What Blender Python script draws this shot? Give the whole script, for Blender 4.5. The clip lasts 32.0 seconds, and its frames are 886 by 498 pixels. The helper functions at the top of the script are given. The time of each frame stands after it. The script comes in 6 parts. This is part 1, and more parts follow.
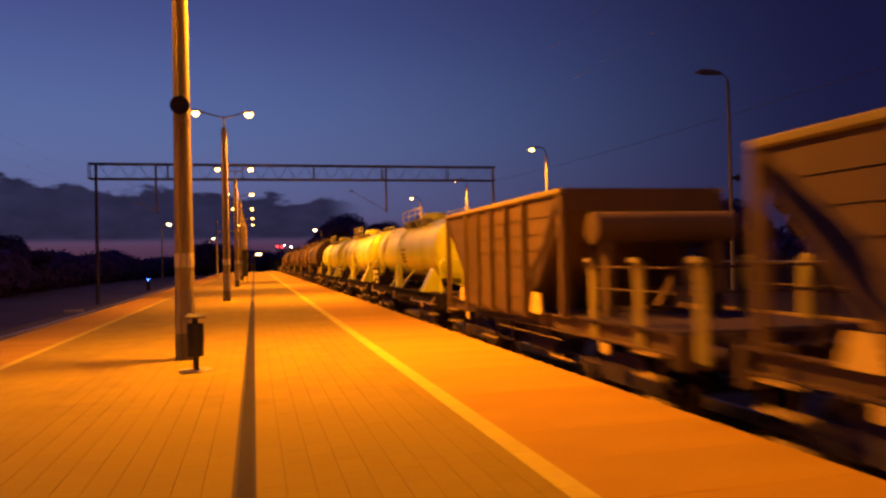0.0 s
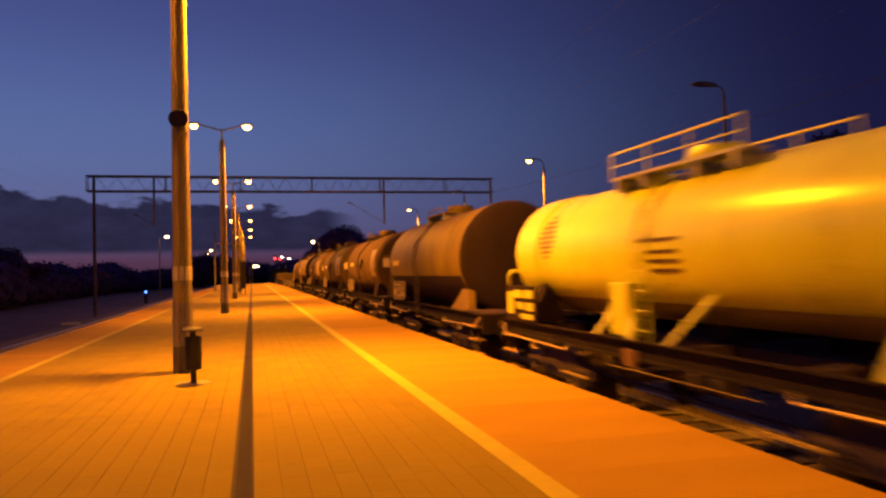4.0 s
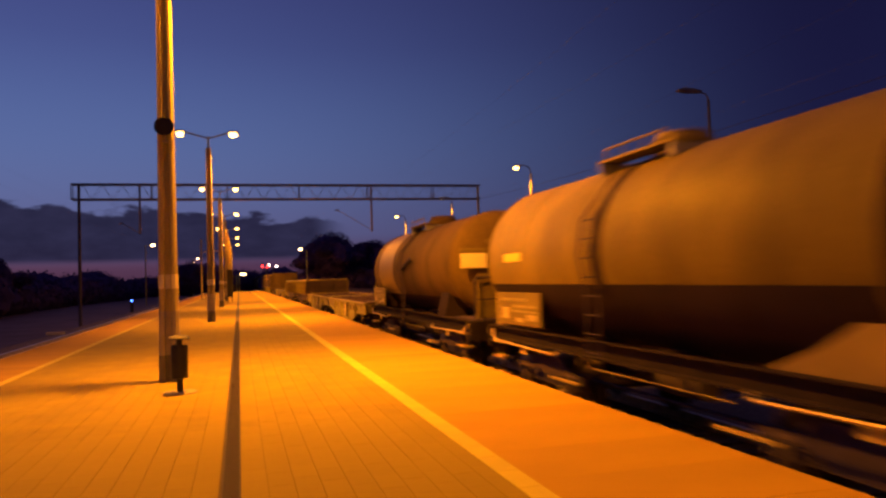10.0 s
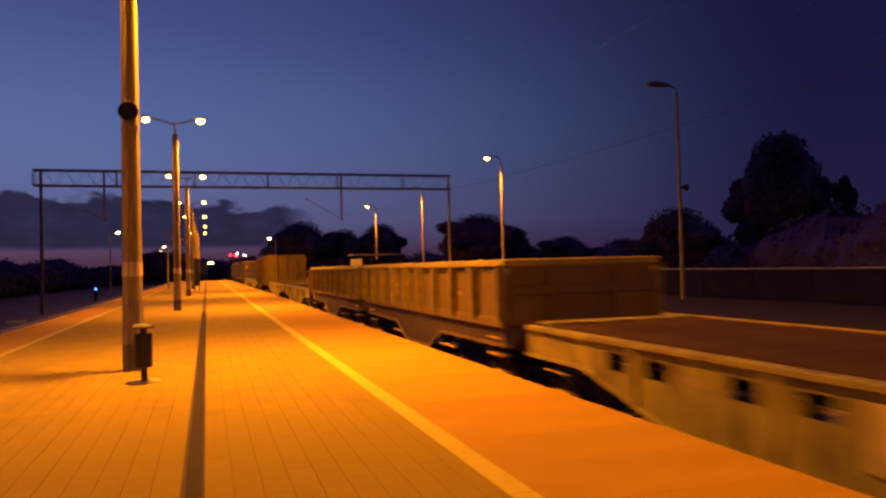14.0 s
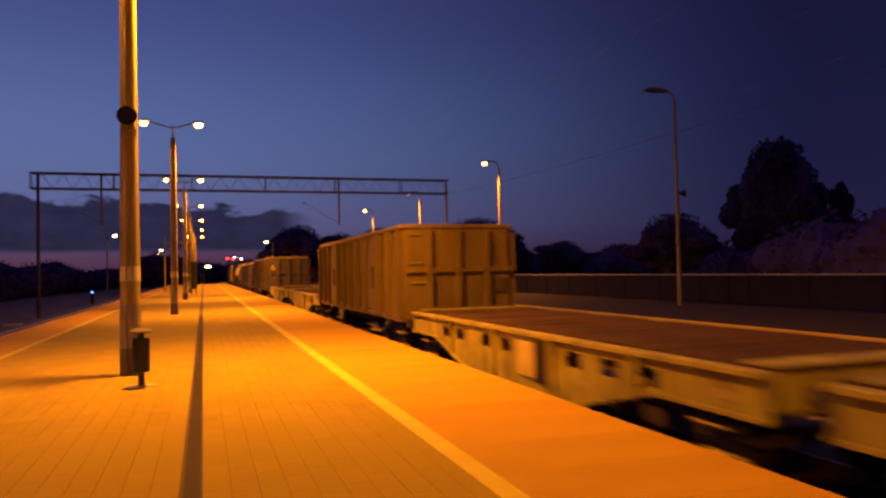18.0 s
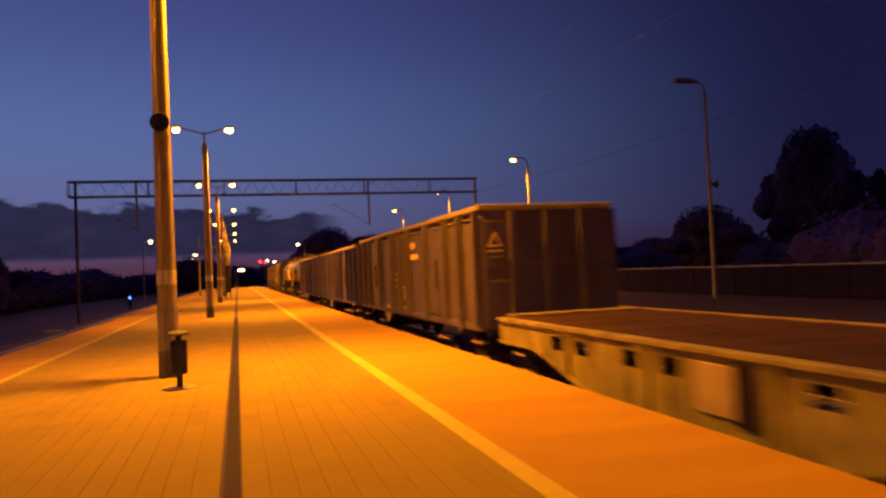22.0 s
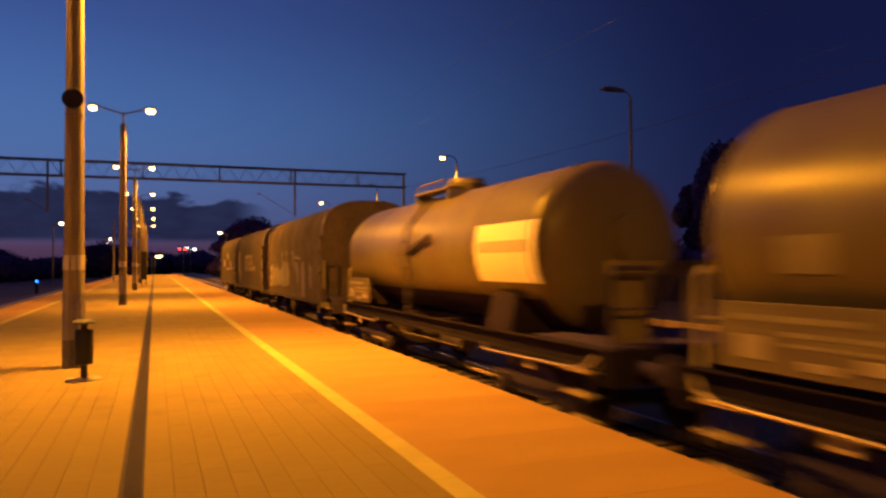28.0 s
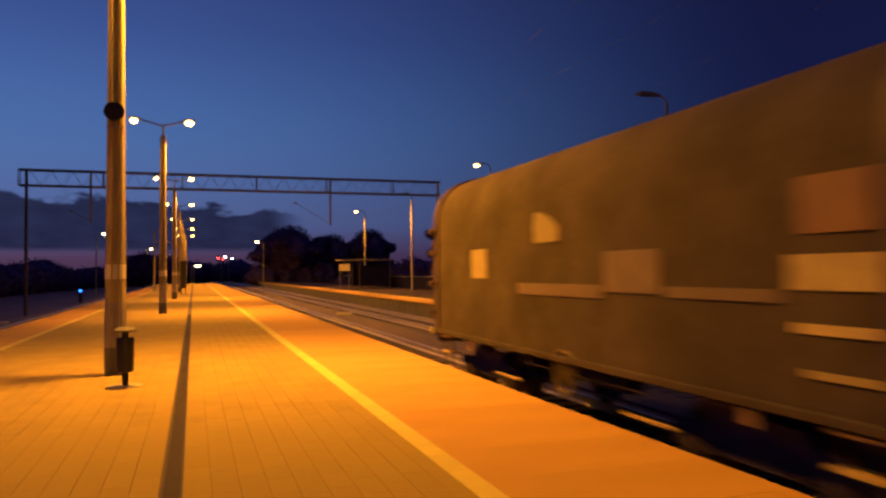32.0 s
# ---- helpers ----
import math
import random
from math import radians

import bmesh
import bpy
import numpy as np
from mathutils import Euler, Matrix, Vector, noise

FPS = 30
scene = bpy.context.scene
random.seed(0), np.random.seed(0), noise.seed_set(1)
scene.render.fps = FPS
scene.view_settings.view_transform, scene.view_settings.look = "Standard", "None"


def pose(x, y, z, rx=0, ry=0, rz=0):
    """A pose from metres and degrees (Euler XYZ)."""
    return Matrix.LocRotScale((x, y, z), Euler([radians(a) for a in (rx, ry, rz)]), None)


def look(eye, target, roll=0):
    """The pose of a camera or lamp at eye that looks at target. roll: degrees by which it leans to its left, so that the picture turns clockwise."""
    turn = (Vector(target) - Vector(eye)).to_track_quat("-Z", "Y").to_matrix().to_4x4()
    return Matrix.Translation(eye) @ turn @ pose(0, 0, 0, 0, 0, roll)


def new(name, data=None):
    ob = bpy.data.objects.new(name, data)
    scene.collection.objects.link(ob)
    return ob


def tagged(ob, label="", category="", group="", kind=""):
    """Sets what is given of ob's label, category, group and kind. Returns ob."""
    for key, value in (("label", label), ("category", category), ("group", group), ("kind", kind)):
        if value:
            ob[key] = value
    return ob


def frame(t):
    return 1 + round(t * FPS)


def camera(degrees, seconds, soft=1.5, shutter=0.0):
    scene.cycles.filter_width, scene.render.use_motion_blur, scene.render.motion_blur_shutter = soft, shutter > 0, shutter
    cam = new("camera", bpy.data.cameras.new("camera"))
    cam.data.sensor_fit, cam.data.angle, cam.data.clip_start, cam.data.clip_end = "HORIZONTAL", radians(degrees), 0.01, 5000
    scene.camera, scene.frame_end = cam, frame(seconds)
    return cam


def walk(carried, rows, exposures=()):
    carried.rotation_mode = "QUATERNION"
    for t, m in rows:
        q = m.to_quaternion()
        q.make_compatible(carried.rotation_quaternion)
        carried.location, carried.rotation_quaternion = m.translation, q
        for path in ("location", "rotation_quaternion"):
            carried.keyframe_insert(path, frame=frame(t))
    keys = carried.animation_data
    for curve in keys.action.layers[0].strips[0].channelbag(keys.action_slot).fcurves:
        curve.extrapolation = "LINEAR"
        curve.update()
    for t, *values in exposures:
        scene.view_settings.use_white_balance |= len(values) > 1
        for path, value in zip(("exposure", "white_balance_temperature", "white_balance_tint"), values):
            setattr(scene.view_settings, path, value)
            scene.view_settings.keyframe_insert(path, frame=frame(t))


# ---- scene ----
cam = camera(62.0, 32.0, soft=2.5, shutter=0.9)
PATH = [
    (0, (0.006, -0.292, 1.621), (0.503, 1.645, 1.647), -1.3),
    (0.5, (0.005, -0.292, 1.635), (0.518, 1.641, 1.671), -1.2),
    (1, (0.0, -0.314, 1.628), (0.49, 1.624, 1.648), -1.5),
    (1.5, (0.001, -0.298, 1.636), (0.498, 1.639, 1.659), -1.3),
    (2, (0.02, -0.31, 1.628), (0.525, 1.625, 1.653), -1.7),
    (2.5, (0.016, -0.31, 1.631), (0.525, 1.625, 1.664), -1.6),
    (3, (0.015, -0.328, 1.635), (0.526, 1.605, 1.685), -1.4),
    (3.5, (0.008, -0.314, 1.637), (0.511, 1.621, 1.692), -1.5),
    (5.5, (0.001, -0.354, 1.633), (0.503, 1.581, 1.694), -1.0),
    (6, (0.001, -0.335, 1.639), (0.496, 1.602, 1.701), -0.8),
    (6.5, (0.001, -0.328, 1.633), (0.48, 1.613, 1.692), -1.0),
    (7, (0.009, -0.324, 1.635), (0.492, 1.616, 1.691), -1.1),
    (7.5, (0.004, -0.341, 1.631), (0.499, 1.596, 1.686), -1.4),
    (8, (0.012, -0.337, 1.635), (0.512, 1.599, 1.696), -1.0),
    (8.5, (0.011, -0.317, 1.636), (0.517, 1.617, 1.695), -1.1),
    (9, (0.018, -0.319, 1.639), (0.532, 1.612, 1.712), -1.4),
    (9.5, (0.011, -0.324, 1.641), (0.533, 1.605, 1.724), -1.7),
    (10, (0.01, -0.334, 1.633), (0.545, 1.592, 1.707), -1.8),
    (10.5, (0.016, -0.355, 1.631), (0.554, 1.57, 1.704), -1.9),
    (11, (0.011, -0.344, 1.635), (0.548, 1.581, 1.697), -2.0),
    (11.5, (0.004, -0.319, 1.63), (0.546, 1.605, 1.693), -1.2),
    (12, (0.009, -0.318, 1.654), (0.559, 1.604, 1.716), -1.3),
    (12.5, (0.027, -0.313, 1.634), (0.629, 1.593, 1.692), -1.6),
    (13, (0.037, -0.331, 1.631), (0.661, 1.569, 1.681), -1.7),
    (13.5, (0.035, -0.333, 1.621), (0.646, 1.571, 1.665), -1.4),
    (15.5, (0.032, -0.337, 1.618), (0.647, 1.565, 1.673), -1.5),
    (16, (0.026, -0.309, 1.623), (0.624, 1.599, 1.671), -1.6),
    (16.5, (0.023, -0.323, 1.625), (0.625, 1.584, 1.67), -1.7),
    (17, (0.029, -0.339, 1.629), (0.643, 1.564, 1.67), -1.7),
    (17.5, (0.015, -0.349, 1.623), (0.632, 1.553, 1.67), -1.3),
    (18, (0.016, -0.342, 1.642), (0.635, 1.559, 1.699), -1.2),
    (18.5, (0.011, -0.321, 1.623), (0.608, 1.586, 1.689), -1.5),
    (19, (0.025, -0.361, 1.627), (0.632, 1.543, 1.694), -1.6),
    (19.5, (0.016, -0.349, 1.63), (0.62, 1.557, 1.696), -1.1),
    (20, (0.01, -0.333, 1.621), (0.605, 1.576, 1.683), -1.4),
    (20.5, (0.02, -0.337, 1.621), (0.612, 1.572, 1.682), -1.8),
    (21, (0.0, -0.326, 1.622), (0.558, 1.593, 1.681), -1.8),
    (21.5, (0.001, -0.339, 1.617), (0.535, 1.587, 1.674), -2.1),
    (22, (0.01, -0.359, 1.616), (0.55, 1.566, 1.672), -2.5),
    (22.5, (0.009, -0.38, 1.627), (0.56, 1.541, 1.711), -2.0),
    (23, (0.031, -0.38, 1.632), (0.632, 1.526, 1.698), -2.7),
    (23.5, (0.058, -0.389, 1.652), (0.756, 1.485, 1.688), -0.8),
    (24, (0.024, -0.362, 1.619), (0.794, 1.484, 1.642), -1.2),
    (24.5, (0.027, -0.321, 1.619), (0.793, 1.527, 1.639), -1.6),
    (25, (0.038, -0.337, 1.625), (0.822, 1.503, 1.658), -1.8),
    (25.5, (0.042, -0.324, 1.635), (0.855, 1.503, 1.653), -2.1),
    (27.5, (0.062, -0.244, 1.63), (0.838, 1.599, 1.659), -0.4),
    (28, (0.062, -0.268, 1.64), (0.791, 1.594, 1.68), -0.3),
    (28.5, (0.063, -0.248, 1.634), (0.759, 1.627, 1.687), -1.3),
    (29, (0.069, -0.282, 1.64), (0.76, 1.594, 1.702), -1.5),
    (29.5, (0.063, -0.275, 1.628), (0.739, 1.606, 1.692), -1.0),
    (30, (0.045, -0.253, 1.627), (0.716, 1.63, 1.689), -0.7),
    (30.5, (0.069, -0.299, 1.633), (0.713, 1.594, 1.703), -0.5),
    (31, (0.069, -0.273, 1.633), (0.716, 1.619, 1.7), -0.7),
    (31.5, (0.071, -0.223, 1.627), (0.721, 1.667, 1.69), -0.8),
    (32, (0.071, -0.244, 1.632), (0.712, 1.65, 1.694), -0.6),
]
walk(cam, [(t, look(eye, target, roll)) for t, eye, target, roll in PATH],
     [(0, 0, 6500, 10), (25, 0, 6500, 10), (28, 0, 5300, -12), (32, 0, 5350, -10)])

# ---- sky and lamps' light ----
RAIL = -0.60          # rail head, the platform top is z = 0
TRACK_X = 5.98        # the train's track
SODIUM = (1.0, 0.300, 0.005)


def link(nt, a, b):
    nt.links.new(a, b)


def sky_world():
    w = bpy.data.worlds.new("dusk_sky")
    scene.world = w
    w.use_nodes = True
    nt = w.node_tree
    nt.nodes.clear()
    N = nt.nodes.new
    tc = N("ShaderNodeTexCoord")
    sep = N("ShaderNodeSeparateXYZ")
    link(nt, tc.outputs["Generated"], sep.inputs[0])

    def ramp(src, lo, hi, stops):
        m = N("ShaderNodeMapRange")
        m.inputs["From Min"].default_value, m.inputs["From Max"].default_value = lo, hi
        link(nt, src, m.inputs["Value"])
        r = N("ShaderNodeValToRGB")
        r.color_ramp.interpolation = "B_SPLINE"
        e = r.color_ramp.elements
        while len(e) < len(stops):
            e.new(0.5)
        for el, (p, c) in zip(e, stops):
            el.position, el.color = p, (*c, 1)
        link(nt, m.outputs[0], r.inputs[0])
        return r.outputs[0]

    def math_node(op, a, b=None, c=None):
        m = N("ShaderNodeMath")
        m.operation = op
        for i, v in enumerate((a, b, c)):
            if v is None:
                continue
            if isinstance(v, (int, float)):
                m.inputs[i].default_value = v
            else:
                link(nt, v, m.inputs[i])
        return m.outputs[0]

    def mixed(f, a, b):
        m = N("ShaderNodeMix")
        m.data_type = "RGBA"
        if isinstance(f, float):
            m.inputs[0].default_value = f
        else:
            link(nt, f, m.inputs[0])
        for i, v in ((6, a), (7, b)):
            if isinstance(v, tuple):
                m.inputs[i].default_value = (*v, 1)
            else:
                link(nt, v, m.inputs[i])
        return m.outputs[2]

    z = sep.outputs[2]
    # the sunset side, to the left of the line, fades into night on the other side
    west = ramp(z, 0.0, 0.5, [(0.0, (0.048, 0.020, 0.042)), (0.035, (0.060, 0.024, 0.050)), (0.06, (0.066, 0.032, 0.068)), (0.12, (0.080, 0.078, 0.176)), (0.34, (0.072, 0.112, 0.258)),
                              (0.60, (0.042, 0.056, 0.180)), (1.0, (0.024, 0.024, 0.100))])
    east = ramp(z, 0.0, 0.5, [(0.0, (0.013, 0.009, 0.032)), (0.25, (0.0072, 0.0075, 0.033)), (0.6, (0.0056, 0.0054, 0.028)),
                              (1.0, (0.006, 0.0055, 0.024))])
    dot = N("ShaderNodeVectorMath")
    dot.operation = "DOT_PRODUCT"
    dot.inputs[1].default_value = (-0.60, 0.80, 0.0)
    link(nt, tc.outputs["Generated"], dot.inputs[0])
    side = N("ShaderNodeMapRange")
    side.interpolation_type = "SMOOTHSTEP"
    side.inputs["From Min"].default_value, side.inputs["From Max"].default_value = 0.13, 0.98
    link(nt, dot.outputs["Value"], side.inputs["Value"])
    base = mixed(side.outputs[0], east, west)
    high = N("ShaderNodeMapRange")
    high.interpolation_type = "SMOOTHSTEP"
    high.inputs["From Min"].default_value, high.inputs["From Max"].default_value = 0.48, 0.95
    link(nt, z, high.inputs["Value"])
    base = mixed(high.outputs[0], base, (0.062, 0.036, 0.110))
    # a bank of cloud over the horizon on the sunset side, and a strip of afterglow under it
    ahead = math_node("MAXIMUM", sep.outputs[1], 0.05)
    az = math_node("DIVIDE", sep.outputs[0], ahead)
    comb = N("ShaderNodeCombineXYZ")
    link(nt, az, comb.inputs[0])
    link(nt, math_node("MULTIPLY", z, 2.4), comb.inputs[1])
    noi = N("ShaderNodeTexNoise")
    noi.inputs["Scale"].default_value, noi.inputs["Detail"].default_value = 13.0, 9.0
    link(nt, comb.outputs[0], noi.inputs["Vector"])
    lump = math_node("MULTIPLY_ADD", noi.outputs[0], 0.085, -0.043)
    top = math_node("ADD", math_node("MULTIPLY_ADD", az, -0.060, 0.087), lump)
    fade = N("ShaderNodeMapRange")
    fade.interpolation_type = "SMOOTHSTEP"
    fade.inputs["From Min"].default_value, fade.inputs["From Max"].default_value = -0.002, 0.005
    link(nt, math_node("SUBTRACT", top, z), fade.inputs["Value"])
    bank = N("ShaderNodeMapRange")
    bank.interpolation_type = "SMOOTHSTEP"
    bank.inputs["From Min"].default_value, bank.inputs["From Max"].default_value = 0.026, 0.036
    link(nt, z, bank.inputs["Value"])
    where = N("ShaderNodeMapRange")
    where.interpolation_type = "SMOOTHSTEP"
    where.inputs["From Min"].default_value, where.inputs["From Max"].default_value = 0.15, 0.09
    link(nt, az, where.inputs["Value"])
    cloud = math_node("MULTIPLY", math_node("MULTIPLY", fade.outputs[0], bank.outputs[0]), math_node("MULTIPLY", where.outputs[0], 0.96))
    fine = N("ShaderNodeTexNoise")
    fine.inputs["Scale"].default_value, fine.inputs["Detail"].default_value = 22.0, 8.0
    link(nt, comb.outputs[0], fine.inputs["Vector"])
    puff = N("ShaderNodeMapRange")
    puff.inputs["From Min"].default_value, puff.inputs["From Max"].default_value = 0.36, 0.66
    link(nt, fine.outputs[0], puff.inputs["Value"])
    body = mixed(puff.outputs[0], (0.0105, 0.0095, 0.0270), (0.0165, 0.0150, 0.0400))
    full = mixed(cloud, base, body)
    bg = N("ShaderNodeBackground")
    link(nt, full, bg.inputs[0])
    bg.inputs[1].default_value = 1.5
    out = N("ShaderNodeOutputWorld")
    link(nt, bg.outputs[0], out.inputs[0])


sky_world()


def head_light(x, y, z, power, tilt=0.0, spread=180.0):
    d = bpy.data.lights.new("sodium_light", "AREA")
    d.shape, d.size, d.energy, d.color = "DISK", 0.8, power, SODIUM
    d.spread = radians(spread)
    ob = new("sodium_light", d)
    ob.matrix_world = pose(x, y, z, 0, tilt, 0)
    return ob


POST_Y = [-26.4, -6.8, 13.05, 32.9, 52.5, 72.0, 91.0, 110.0, 130.0]     # lamp posts on the island platform
SIDE_Y = [44.4, 63.0, 82.0]                         # lit lamp posts on the other platform
HEAD_Z = 8.2
for i, y in enumerate(POST_Y):
    for dx, tilt in ((-1.11, 26), (1.05, -24)):
        head_light(-1.15 + dx, y, HEAD_Z - 0.30, 230 if dx < 0 else 2850, tilt, 154 if y > 0 else 158)
for y in SIDE_Y:
    head_light(17.55, y, 8.25, 1750, 14, 146)

# ---- materials ----
def mat(name, base, rough=0.7, metal=0.0, vary=0.3, scale=3.0, fine=45.0, bump=0.25, stain=None, amount=0.5, stretch=(1, 1, 1), rnd=0.12, spec=0.4):
    m = bpy.data.materials.new(name)
    m.use_nodes = True
    nt = m.node_tree
    b = nt.nodes["Principled BSDF"]
    N = nt.nodes.new
    tc, mp = N("ShaderNodeTexCoord"), N("ShaderNodeMapping")
    mp.inputs["Scale"].default_value = stretch
    link(nt, tc.outputs["Object"], mp.inputs[0])
    n1, n2 = N("ShaderNodeTexNoise"), N("ShaderNodeTexNoise")
    n1.inputs["Scale"].default_value, n1.inputs["Detail"].default_value = scale, 5
    n2.inputs["Scale"].default_value, n2.inputs["Detail"].default_value = fine, 4
    link(nt, mp.outputs[0], n1.inputs["Vector"])
    link(nt, tc.outputs["Object"], n2.inputs["Vector"])
    add = N("ShaderNodeMath")
    add.operation = "MULTIPLY_ADD"
    link(nt, n1.outputs[0], add.inputs[0])
    add.inputs[1].default_value = 0.7
    sc = N("ShaderNodeMath")
    sc.operation = "MULTIPLY"
    link(nt, n2.outputs[0], sc.inputs[0])
    sc.inputs[1].default_value = 0.3
    link(nt, sc.outputs[0], add.inputs[2])
    ramp = N("ShaderNodeValToRGB")
    e = ramp.color_ramp.elements
    e[0].position, e[1].position = 0.32, 0.68
    e[0].color = (*[c * (1 - vary) for c in base], 1)
    e[1].color = (*[min(1, c * (1 + vary)) for c in base], 1)
    link(nt, add.outputs[0], ramp.inputs[0])
    col = ramp.outputs[0]
    if stain:
        n3, r3 = N("ShaderNodeTexNoise"), N("ShaderNodeMapRange")
        n3.inputs["Scale"].default_value, n3.inputs["Detail"].default_value, n3.inputs["Roughness"].default_value = scale * 1.7, 7, 0.65
        n3.noise_dimensions = "4D"
        n3.inputs["W"].default_value = 3.7
        link(nt, mp.outputs[0], n3.inputs["Vector"])
        r3.inputs["From Min"].default_value, r3.inputs["From Max"].default_value = 0.48, 0.66
        r3.inputs["To Max"].default_value = amount
        link(nt, n3.outputs[0], r3.inputs["Value"])
        mx = N("ShaderNodeMix")
        mx.data_type = "RGBA"
        link(nt, r3.outputs[0], mx.inputs[0])
        link(nt, col, mx.inputs[6])
        mx.inputs[7].default_value = (*stain, 1)
        col = mx.outputs[2]
    info, hsv, rr = N("ShaderNodeObjectInfo"), N("ShaderNodeHueSaturation"), N("ShaderNodeMapRange")
    rr.inputs["To Min"].default_value, rr.inputs["To Max"].default_value = 1 - rnd, 1 + rnd
    link(nt, info.outputs["Random"], rr.inputs["Value"])
    link(nt, rr.outputs[0], hsv.inputs["Value"])
    link(nt, col, hsv.inputs["Color"])
    link(nt, hsv.outputs[0], b.inputs["Base Color"])
    rg = N("ShaderNodeMapRange")
    rg.inputs["To Min"].default_value, rg.inputs["To Max"].default_value = max(0.05, rough - 0.12), min(1, rough + 0.12)
    link(nt, add.outputs[0], rg.inputs["Value"])
    link(nt, rg.outputs[0], b.inputs["Roughness"])
    b.inputs["Metallic"].default_value = metal
    b.inputs["Specular IOR Level"].default_value = spec
    if bump:
        bp = N("ShaderNodeBump")
        bp.inputs["Strength"].default_value, bp.inputs["Distance"].default_value = bump, 0.01
        link(nt, add.outputs[0], bp.inputs["Height"])
        link(nt, bp.outputs[0], b.inputs["Normal"])
    return m


def island(m, spread=0.25):
    """Vary a material from piece to piece of a joined mesh."""
    nt = m.node_tree
    b = nt.nodes["Principled BSDF"]
    src = b.inputs["Base Color"].links[0].from_socket
    geo, rr, hsv = nt.nodes.new("ShaderNodeNewGeometry"), nt.nodes.new("ShaderNodeMapRange"), nt.nodes.new("ShaderNodeHueSaturation")
    rr.inputs["To Min"].default_value, rr.inputs["To Max"].default_value = 1 - spread, 1 + spread
    link(nt, geo.outputs["Random Per Island"], rr.inputs["Value"])
    link(nt, rr.outputs[0], hsv.inputs["Value"])
    link(nt, src, hsv.inputs["Color"])
    link(nt, hsv.outputs[0], b.inputs["Base Color"])
    return m


def glow(name, color, strength):
    m = bpy.data.materials.new(name)
    m.use_nodes = True
    b = m.node_tree.nodes["Principled BSDF"]
    b.inputs["Base Color"].default_value = (*color, 1)
    b.inputs["Emission Color"].default_value = (*color, 1)
    b.inputs["Emission Strength"].default_value = strength
    return m


